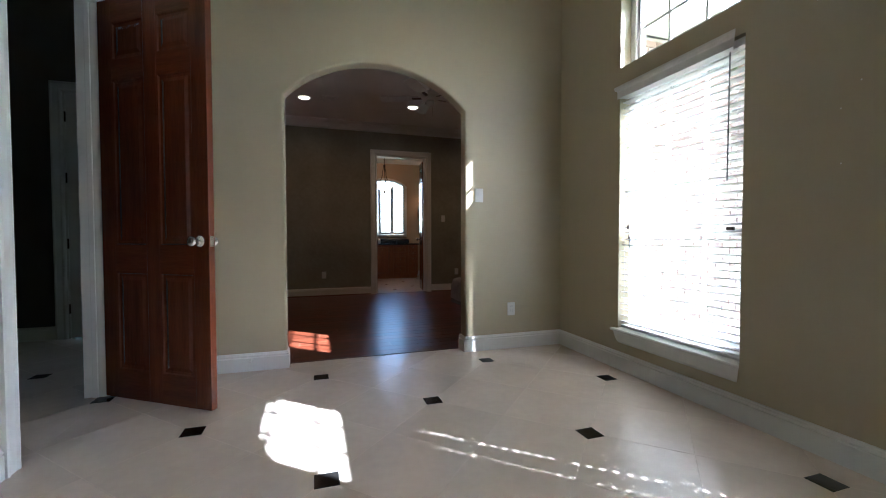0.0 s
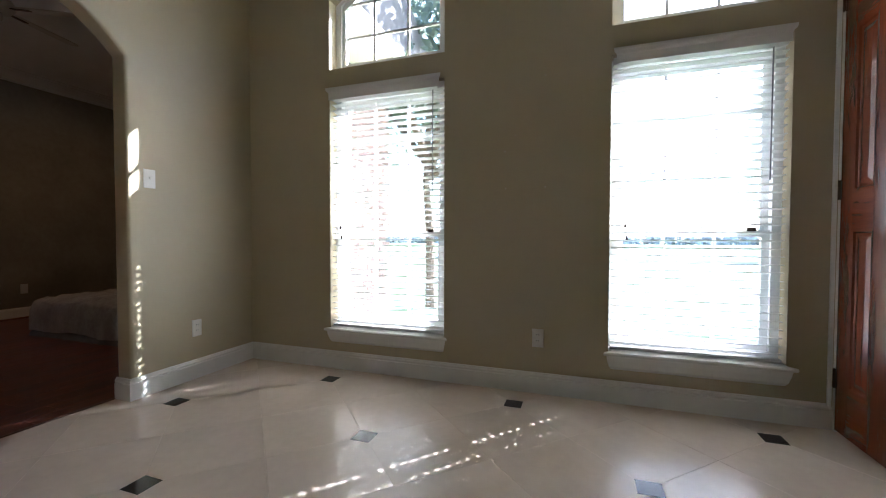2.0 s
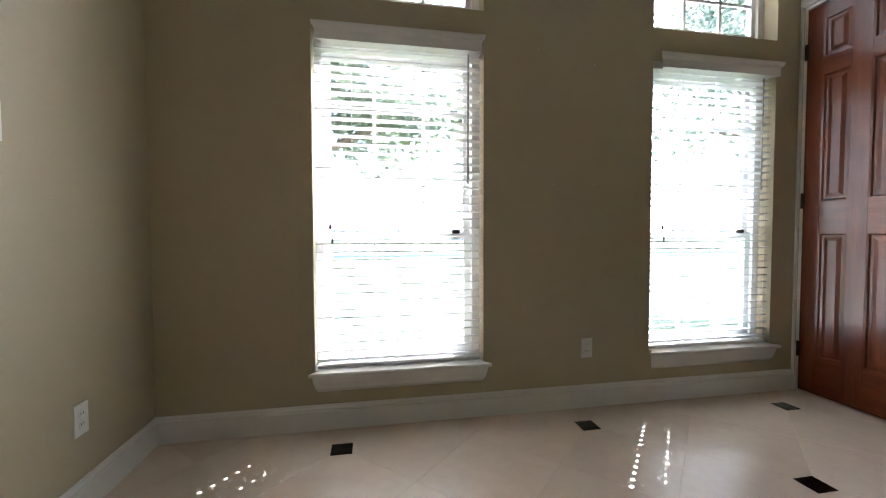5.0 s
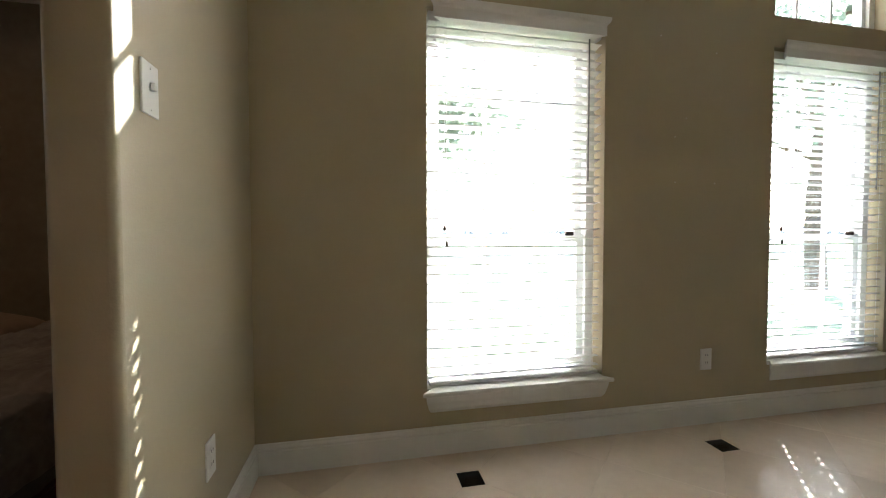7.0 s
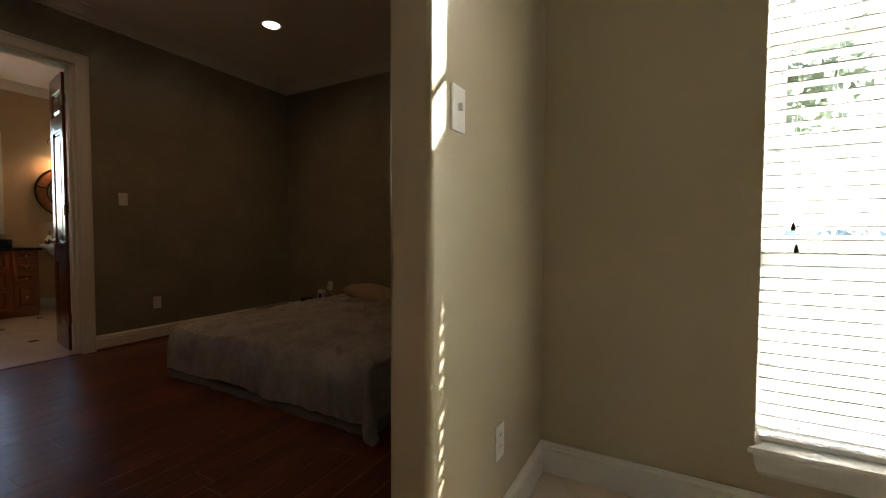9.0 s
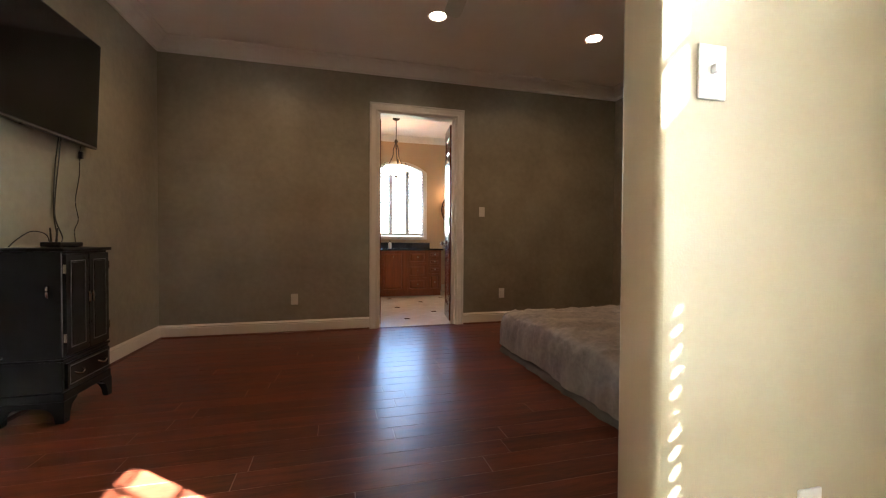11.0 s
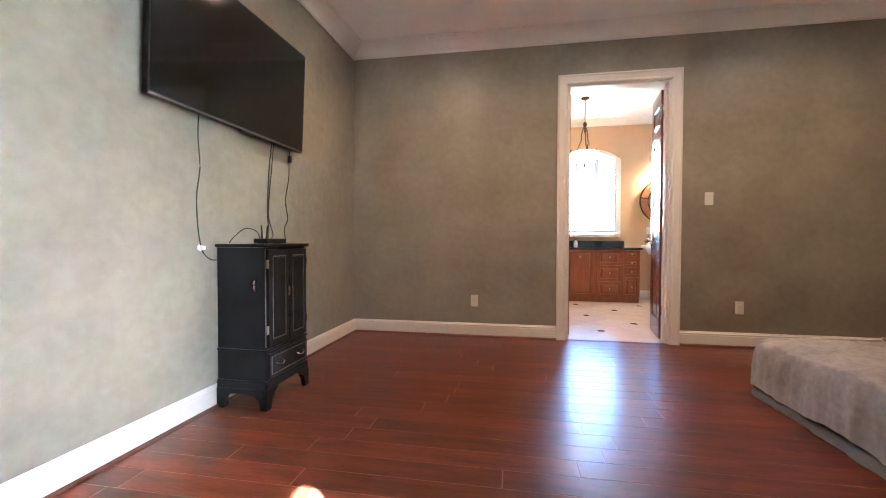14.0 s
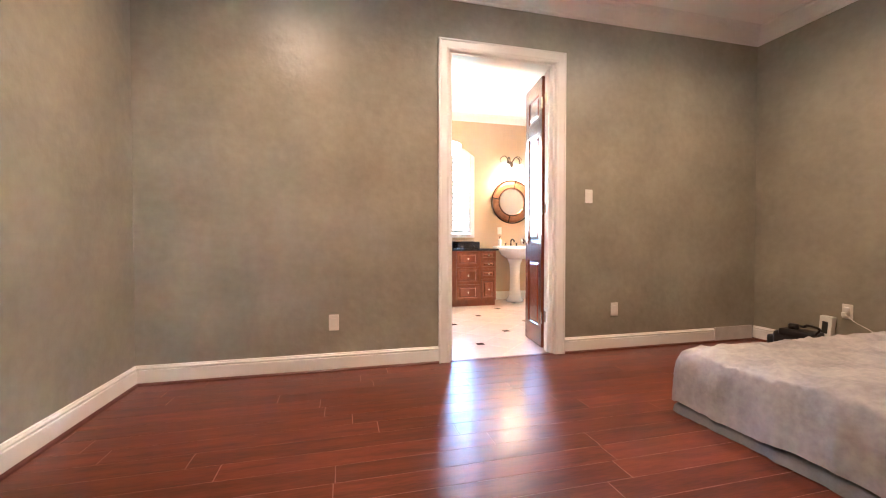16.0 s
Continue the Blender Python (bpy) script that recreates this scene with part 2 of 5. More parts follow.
def tube(points, radius, sides=8, taper=None):
    return add_tube(bmesh.new(), points, radius, sides, taper)


def bend(points, n=8):
    """A smooth line through the points."""
    p = [Vector(q) for q in points]
    p = [2 * p[0] - p[1]] + p + [2 * p[-1] - p[-2]]
    out = []
    for i in range(1, len(p) - 2):
        for k in range(n):
            t = k / n
            out.append(0.5 * ((2 * p[i]) + (p[i + 1] - p[i - 1]) * t + (2 * p[i - 1] - 5 * p[i] + 4 * p[i + 1] - p[i + 2]) * t * t + (3 * p[i] - p[i - 1] - 3 * p[i + 1] + p[i + 2]) * t ** 3))
    out.append(p[-2])
    return out


def add_prism(bm, outline, d0, d1, m):
    """An outline in (u, v), thick from d0 to d1, set by m (local axes u, depth, v)."""
    a = [bm.verts.new(m @ Vector((u, d0, v))) for u, v in outline]
    b = [bm.verts.new(m @ Vector((u, d1, v))) for u, v in outline]
    bm.faces.new(a)
    bm.faces.new(list(reversed(b)))
    k = len(a)
    for i in range(k):
        bm.faces.new((a[i], b[i], b[(i + 1) % k], a[(i + 1) % k]))
    return bm


def prism(outline, d0, d1, m=Matrix.Identity(4)):
    return add_prism(bmesh.new(), outline, d0, d1, m)


def arch_outline(u0, u1, v0, spring, rise, n=24):
    """From the bottom left up, over the segmental arch, and down."""
    pts = [(u0, v0), (u0, spring)]
    if rise > 0:
        w = (u1 - u0) / 2
        r = (w * w + rise * rise) / (2 * rise)
        c = spring + rise - r
        a = math.asin(w / r)
        for i in range(1, n):
            t = -a + 2 * a * i / n
            pts.append(((u0 + u1) / 2 + r * math.sin(t), c + r * math.cos(t)))
    pts += [(u1, spring), (u1, v0)]
    return pts


def wall(name, m, outline, holes, depth, mat, label):
    """A thick wall with holes; local u along it, depth into it, v up. holes: outlines."""
    bm = bmesh.new()
    edges = []
    for loop in [outline] + holes:
        vs = [bm.verts.new((u, 0, v)) for u, v in loop]
        edges += [bm.edges.new((vs[i], vs[(i + 1) % len(vs)])) for i in range(len(vs))]
    bmesh.ops.triangle_fill(bm, use_beauty=True, use_dissolve=False, edges=edges)
    faces = bm.faces[:]
    r = bmesh.ops.extrude_face_region(bm, geom=faces)
    bmesh.ops.translate(bm, vec=(0, depth, 0), verts=[v for v in r["geom"] if isinstance(v, bmesh.types.BMVert)])
    ob = link(name, bm, mat)
    ob.matrix_world = m
    return tagged(ob, label, "wall", kind="structure")


def offset_loop(points, d):
    """Moves an open line sideways by d (to its left as it runs)."""
    out = []
    for i, (u, v) in enumerate(points):
        a = points[max(0, i - 1)]
        b = points[min(len(points) - 1, i + 1)]
        dx, dy = b[0] - a[0], b[1] - a[1]
        k = math.hypot(dx, dy) or 1
        out.append((u - d * dy / k, v + d * dx / k))
    return out


def reveal(points, r, d0, d1):
    """The rounded lining of an opening whose clear line is points, between depths d0 and d1."""
    bm = bmesh.new()
    prof = [(r * (1 - math.sin(a)), d0 + r * (1 - math.cos(a))) for a in (math.pi / 2 * (1 - i / 5) for i in range(6))]
    prof = [(r - o, d) for o, d in [(r * math.sin(math.pi / 2 * i / 5), d0 + r * (1 - math.cos(math.pi / 2 * i / 5))) for i in range(6)]]
    prof += [(o, d0 + d1 - d) for o, d in reversed(prof)]
    rows = []
    for o, d in prof:
        rows.append([bm.verts.new((u, d, v)) for u, v in offset_loop(points, o)])
    for a, b in zip(rows, rows[1:]):
        for i in range(len(a) - 1):
            bm.faces.new((a[i], a[i + 1], b[i + 1], b[i]))
    return bm


def run_of_profile(path, profile, closed=False):
    """Sweeps (out, up) along a level path of (x, y); out is to the right of the run."""
    bm = bmesh.new()
    rows = []
    k = len(path)
    for i, (x, y) in enumerate(path):
        p = Vector((x, y))
        d0 = (p - Vector(path[i - 1])).normalized() if i or closed else None
        d1 = (Vector(path[(i + 1) % k]) - p).normalized() if i < k - 1 or closed else None
        d0, d1 = d0 or d1, d1 or d0
        n0, n1 = Vector((d0.y, -d0.x)), Vector((d1.y, -d1.x))
        n = (n0 + n1) / max(0.2, 1 + n0.dot(n1))
        rows.append([bm.verts.new((x + n.x * o, y + n.y * o, z)) for o, z in profile])
    pairs = list(zip(rows, rows[1:])) + ([(rows[-1], rows[0])] if closed else [])
    q = len(profile)
    for a, b in pairs:
        for i in range(q):
            j = (i + 1) % q
            bm.faces.new((a[i], b[i], b[j], a[j]))
    if not closed:
        bm.faces.new(rows[0])
        bm.faces.new(rows[-1])
    return bm


BASE = [(0, 0), (0.016, 0), (0.016, 0.098), (0.0145, 0.101), (0.0095, 0.103), (0.0095, 0.107), (0.0135, 0.109), (0.0145, 0.114), (0.0125, 0.119), (0.0075, 0.124), (0.006, 0.131), (0, 0.134)]
SHOE_P = [(0.016, 0), (0.031, 0), (0.029, 0.009), (0.024, 0.015), (0.016, 0.018)]
CROWN = [(0, 0), (0.010, 0), (0.014, 0.020), (0.030, 0.030), (0.044, 0.050), (0.075, 0.085), (0.100, 0.098), (0.108, 0.112), (0.135, 0.118), (0.140, 0.132), (0, 0.132)]
CASING = [(0, 0), (0.095, 0), (0.095, 0.022), (0.083, 0.026), (0.074, 0.020), (0.030, 0.017), (0.018, 0.022), (0.008, 0.020), (0, 0.012)]


def clip_poly(poly, x0, x1, y0, y1):
    for axis, lim, keep in ((0, x0, 1), (0, x1, -1), (1, y0, 1), (1, y1, -1)):
        out = []
        for i, p in enumerate(poly):
            q = poly[(i + 1) % len(poly)]
            a, b = keep * (p[axis] - lim), keep * (q[axis] - lim)
            if a >= 0:
                out.append(p)
            if a * b < 0:
                t = a / (a - b)
                out.append((p[0] + t * (q[0] - p[0]), p[1] + t * (q[1] - p[1])))
        poly = out
        if len(poly) < 3:
            return []
    return poly


def slab_piece(poly, top, thick, edge):
    """A flat piece with a softened top edge."""
    bm = bmesh.new()
    cx = sum(p[0] for p in poly) / len(poly)
    cy = sum(p[1] for p in poly) / len(poly)

    def ring(z, inset):
        vs = []
        for x, y in poly:
            d = Vector((x - cx, y - cy))
            d *= max(0.0, 1 - inset / max(d.length, 1e-4))
            vs.append(bm.verts.new((d.x, d.y, z)))
        return vs
    a, b, c = ring(top - thick, 0), ring(top - edge, 0), ring(top, edge * 1.4)
    k = len(poly)
    for r0, r1 in ((a, b), (b, c)):
        for i in range(k):
            bm.faces.new((r0[i], r0[(i + 1) % k], r1[(i + 1) % k], r1[i]))
    bm.faces.new(c)
    return bm, (cx, cy)


# ---------------------------------------------------------------- the plan
WX = 2.685                 # inner face of the window wall
AY, A_SLOPE, A_DEEP = 3.835, 0.018, 0.125
BX0, BX1, BY = -0.665, 4.67, 7.785   # bedroom
B_CEIL, A_CEIL = 3.01, 3.36
LX = -0.775                # left wall of the front room
A_TURN = -math.degrees(math.atan(A_SLOPE))


def a_face(x):
    return AY + (WX - x) * A_SLOPE


# local frames: u along the wall, depth into it
M_A = Matrix.Translation((WX, AY, 0)) @ pose(0, 0, 0, 0, 0, A_TURN)          # u = x - WX
M_WIN = Matrix.Translation((WX, 0, 0)) @ pose(0, 0, 0, 0, 0, -90)            # u = -y, depth to +x
M_B = Matrix.Translation((0, BY, 0))                                         # u = x
M_L = Matrix.Translation((LX, 0, 0)) @ pose(0, 0, 0, 0, 0, 90)               # u = y, depth to -x
L_LEAN = math.degrees(math.atan(0.022))
M_BL = Matrix.Translation((-0.652, BY, 0)) @ pose(0, 0, 0, 0, 0, 90 - L_LEAN)  # u = y - BY, depth to -x


def rect(u0, u1, v0, v1):
    return [(u0, v0), (u0, v1), (u1, v1), (u1, v0)]


# window wall, with two tall windows and two arched ones above
WINDOWS = ((2.148, 3.072), (0.195, 1.087))
SILL_Z, HEAD_Z, UP_Z, UP_SPRING, UP_RISE = 0.315, 2.10, 2.275, 2.80, 0.15
R = 0.018
holes = []
for y0, y1 in WINDOWS:
    holes.append(rect(-y1, -y0, SILL_Z, HEAD_Z))
    holes.append(arch_outline(-y1, -y0, UP_Z, UP_SPRING, UP_RISE))
wall("wall_east", M_WIN, rect(-AY - 0.0, 3.2, -0.05, A_CEIL), holes, 0.2, PAINT_A, "tan painted wall with two tall windows")

# arch wall
ARCH = arch_outline(0.268 - WX, 1.733 - WX, 0.0, 2.10, 0.315, 40)
hole = offset_loop(ARCH, R)
hole[0], hole[-1] = (hole[0][0], 0.0), (hole[-1][0], 0.0)
out_a = [(-3.60, 0.0), (-3.60, A_CEIL), (0.0, A_CEIL), (0.0, 0.0)] + list(reversed(hole))
bm = bmesh.new()
vs = [bm.verts.new((u, 0, v)) for u, v in out_a]
es = [bm.edges.new((vs[i], vs[(i + 1) % len(vs)])) for i in range(len(vs))]
bmesh.ops.triangle_fill(bm, use_beauty=True, edges=es)
r = bmesh.ops.extrude_face_region(bm, geom=bm.faces[:])
bmesh.ops.translate(bm, vec=(0, A_DEEP, 0), verts=[v for v in r["geom"] if isinstance(v, bmesh.types.BMVert)])
ob = tagged(link("wall_arch", bm, PAINT_A), "tan painted wall with a wide arched opening", "wall", kind="structure")
ob.matrix_world = M_A
ob = tagged(link("arch_lining", reveal(ARCH, R, 0.0, A_DEEP), PAINT_A, smooth=True), "rounded plaster lining of the arched opening", "trim", kind="structure")
ob.matrix_world = M_A

# the wall past the arch wall, outside face brick, bounding the bedroom
link_wall = [
    ("wall_bedroom_south", Matrix.Translation((WX + 0.2, AY + 0.02, 0)), rect(0.0, 2.0, -0.05, B_CEIL), [], 0.125, PAINT_B, "olive bedroom wall beside the arch"),
    ("wall_bedroom_north", M_B, rect(-0.80, 4.80, -0.05, B_CEIL + 0.02), [rect(1.535, 2.462, -0.03, 2.475)], 0.14, PAINT_B, "mottled olive bedroom wall with a doorway"),
    ("wall_bedroom_west", M_BL, rect(-3.66, 0.0, -0.05, B_CEIL + 0.02), [], 0.12, PAINT_B, "mottled olive bedroom wall behind the television"),
    ("wall_bedroom_east", Matrix.Translation((BX1, 0, 0)) @ pose(0, 0, 0, 0, 0, -90), rect(-BY, -AY, -0.05, B_CEIL + 0.02), [], 0.15, PAINT_B, "mottled olive bedroom wall at the bed's head"),
    ("wall_closet", Matrix.Translation((0, 0.0, 0)) @ pose(0, 0, 0, 0, 0, 180), rect(-WX, -1.815, -0.05, A_CEIL), [rect(-2.672, -2.04, -0.03, 2.49)], 0.12, PAINT_A, "tan painted wall round a closed cherry door"),
    ("wall_west", M_L, rect(-3.2, AY + 0.06, -0.05, A_CEIL), [rect(2.79, 3.645, -0.03, 2.475)], 0.13, PAINT_A, "tan painted wall with an open doorway"),
    ("wall_south", Matrix.Translation((0, -3.2, 0)) @ pose(0, 0, 0, 0, 0, 180), rect(-WX - 0.2, 4.0, -0.05, A_CEIL), [], 0.12, PAINT_A, "plain tan wall closing the front room"),
    ("wall_hall_north", Matrix.Translation((0, 5.5, 0)), rect(-4.0, -0.80, -0.05, A_CEIL), [rect(-1.86, -0.98, -0.03, 2.44)], 0.12, PAINT_HALL, "olive hall wall round a glazed door, coloured dark for the dim hall"),
    ("wall_hall_west", Matrix.Translation((-4.0, 0, 0)) @ pose(0, 0, 0, 0, 0, 90), rect(-3.2, 5.5, -0.05, A_CEIL), [], 0.12, PAINT_HALL, "plain olive hall wall, coloured dark for the dim hall"),
    ("wall_bath_north", Matrix.Translation((0, 10.95, 0)), rect(0.5, 4.6, -0.05, 3.02), [arch_outline(1.76, 2.745, 1.09, 2.34, 0.14)], 0.15, PAINT_BATH, "warm tan bathroom wall with a shuttered window"),
    ("wall_bath_west", Matrix.Translation((0.9, 0, 0)) @ pose(0, 0, 0, 0, 0, 90), rect(BY + 0.14, 10.95, -0.05, 3.02), [], 0.1, PAINT_BATH, "warm tan bathroom side wall"),
    ("wall_bath_east", Matrix.Translation((4.3, 0, 0)) @ pose(0, 0, 0, 0, 0, -90), rect(-10.95, -BY - 0.14, -0.05, 3.02), [], 0.1, PAINT_BATH, "warm tan bathroom side wall"),
]
for args in link_wall:
    wall(*args)
wall("wall_bath_south", Matrix.Translation((0, BY + 0.143, 0)), rect(0.8, 4.4, 0.0, 3.02), [rect(1.50, 2.50, 0.0, 2.49)], 0.01, PAINT_BATH, "warm tan bathroom wall round the door")
# turned corner beyond the closet door, with a rounded edge
corner = [(1.815, -0.12), (1.815, 0.0)] + [(1.815 - 0.028 * math.sin(a), -0.028 + 0.028 * math.cos(a)) for a in (math.pi / 2 * i / 6 for i in range(1, 7))] + [(1.787, -3.2), (1.93, -3.2), (1.93, -0.12)]
bm = bmesh.new()
lo = [bm.verts.new((x, y, -0.05)) for x, y in corner]
hi = [bm.verts.new((x, y, A_CEIL)) for x, y in corner]
bm.faces.new(lo), bm.faces.new(hi)
for i in range(len(corner)):
    j = (i + 1) % len(corner)
    bm.faces.new((lo[i], lo[j], hi[j], hi[i]))
tagged(link("wall_corner", bm, PAINT_A), "tan painted wall with a rounded corner", "wall", kind="structure")

for name, lo, hi, label in (
        ("ceiling_front", (-4.1, -3.3, A_CEIL), (WX + 0.2, 5.7, A_CEIL + 0.1), "plain white high ceiling"),
        ("ceiling_bedroom", (-0.95, AY + 0.13, B_CEIL), (BX1 + 0.15, BY + 0.14, B_CEIL + 0.1), "white bedroom ceiling with recessed lamps"),
        ("ceiling_bathroom", (0.8, BY + 0.145, 3.02), (4.4, 11.1, 3.1), "warm white bathroom ceiling")):
    tagged(link(name, box(lo, hi), CEIL), label, "ceiling", kind="structure")

# mouldings
bx = -0.652 + (AY + A_DEEP + 0.04 - BY) * 0.022
tagged(link("crown_moulding", run_of_profile([(bx, AY + A_DEEP + 0.04), (-0.652, BY), (BX1, BY), (BX1, AY + 0.15), (2.9, AY + 0.15)], [(o, z + B_CEIL - 0.132) for o, z in CROWN]), WHITE), "white crown moulding round the bedroom ceiling", "moulding", kind="structure")
tagged(link("crown_moulding_bathroom", run_of_profile([(0.9, 8.0), (0.9, 10.95), (4.3, 10.95), (4.3, 8.0)], [(o * 0.8, z * 0.8 + 3.02 - 0.106) for o, z in CROWN]), WHITE), "cream crown moulding in the bathroom", "moulding", kind="structure")
ax0, ax1 = 0.268, 1.733
BASE_RUNS = (
    ("baseboard_front", [(ax1 + 0.0, a_face(ax1) + A_DEEP), (ax1, a_face(ax1)), (WX, AY), (WX, 0.0), (2.69, 0.0)], WHITE),
    ("baseboard_arch", [(LX, a_face(LX)), (ax0, a_face(ax0)), (ax0, a_face(ax0) + A_DEEP)], WHITE),
    ("baseboard_corner", [(1.95, 0.0), (1.815, 0.0), (1.795, -0.008), (1.787, -0.028), (1.787, -3.2)], WHITE),
    ("baseboard_bedroom_west", [(bx, AY + A_DEEP + 0.04), (-0.652, BY), (1.44, BY)], WHITE),
    ("baseboard_bedroom_north", [(2.557, BY), (4.17, BY)], WHITE),
    ("baseboard_bedroom_east", [(BX1, BY), (BX1, AY + 0.15), (2.9, AY + 0.15)], WHITE),
    ("baseboard_west", [(LX, -3.2), (LX, 2.69)], WHITE),
    ("baseboard_hall", [(-4.0, -3.0), (-4.0, 5.5), (-1.955, 5.5)], CREAM),
    ("baseboard_bathroom", [(2.95, 10.95), (4.3, 10.95), (4.3, 8.0)], WHITE),
)
for name, path, mat in BASE_RUNS:
    tagged(link(name, run_of_profile(path, BASE), mat), "white moulded baseboard along the wall foot", "baseboard", kind="structure")
for path in ([(bx, AY + A_DEEP + 0.04), (-0.652, BY), (1.44, BY)], [(2.557, BY), (4.63, BY)], [(BX1, BY), (BX1, AY + 0.2)]):
    tagged(link("shoe_moulding", run_of_profile(path, SHOE_P), SHOE), "dark cherry shoe moulding on the bedroom floor", "moulding", kind="structure")


def casing(name, m, u0, u1, top, mat, label, sides=(1, 1), deep=0.13, width=0.095):
    """Door trim: local u across, depth into the wall, v up."""
    t = thing(name, m, label, "door frame", kind="structure")
    k = width / 0.095
    prof = [(o * k, h) for o, h in CASING]

    def leg(points, nm):
        bm = bmesh.new()
        rows = [[bm.verts.new((p[0] + n[0] * o, -h, p[1] + n[1] * o)) for o, h in prof] for p, n in points]
        for a, b in zip(rows, rows[1:]):
            for i in range(len(prof)):
                j = (i + 1) % len(prof)
                bm.faces.new((a[i], b[i], b[j], a[j]))
        bm.faces.new(rows[0]), bm.faces.new(rows[-1])
        part(nm, bm, mat, t)
    if sides[0]:
        leg([((u0, 0.0), (-1, 0)), ((u0, top), (-1, 1))], "side_casing")
    if sides[1]:
        leg([((u1, 0.0), (1, 0)), ((u1, top), (1, 1))], "side_casing")
    leg([((u0, top), (-1, 1)), ((u1, top), (1, 1))], "head_casing")
    j = 0.018
    part("jamb", box((u0 - 0.002, 0.001, 0), (u0 + j, deep, top)), mat, t)
    part("jamb", box((u1 - j, 0.001, 0), (u1 + 0.002, deep, top)), mat, t)
    part("head_jamb", box((u0 + j, 0.001, top - j), (u1 - j, deep, top + 0.002)), mat, t)
    part("stop", box((u0 + j, deep * 0.42, 0), (u0 + j + 0.012, deep * 0.62, top - j), 0.002), mat, t)
    part("stop", box((u1 - j - 0.012, deep * 0.42, 0), (u1 - j, deep * 0.62, top - j), 0.002), mat, t)
    return t


casing("door_frame_bathroom", M_B, 1.535, 2.462, 2.475, WHITE, "white moulded casing round the bathroom doorway", deep=0.14)
for hz in (0.30, 1.27, 2.22):
    part("hinge_leaf", box((2.4405, 0.075, hz - 0.05), (2.4445, 0.138, hz + 0.05), 0.001), CHROME, bpy.data.objects["door_frame_bathroom"], "satin nickel hinge leaf")
    part("hinge_leaf", box((1.5525, 0.075, hz - 0.05), (1.5565, 0.138, hz + 0.05), 0.001), CHROME, bpy.data.objects["door_frame_bathroom"], "satin nickel hinge leaf")
casing("door_frame_closet", Matrix.Translation((0, 0, 0)) @ pose(0, 0, 0, 0, 0, 180), -2.672, -2.04, 2.49, WHITE, "white moulded casing round the cherry closet door", sides=(0, 1))
part("side_casing", box((2.672, 0.002, 0), (2.6845, 0.020, 2.58), 0.003), WHITE, bpy.data.objects["door_frame_closet"]).matrix_basis = Matrix.Rotation(math.pi, 4, "Z") @ Matrix.Identity(4)
casing("door_frame_west", M_L, 2.79, 3.645, 2.475, WHITE, "white moulded casing round the open doorway", sides=(1, 1), deep=0.13)
casing("door_frame_hall", Matrix.Translation((0, 5.5, 0)), -1.86, -0.98, 2.44, CREAM, "cream casing round the glazed hall door", deep=0.12)


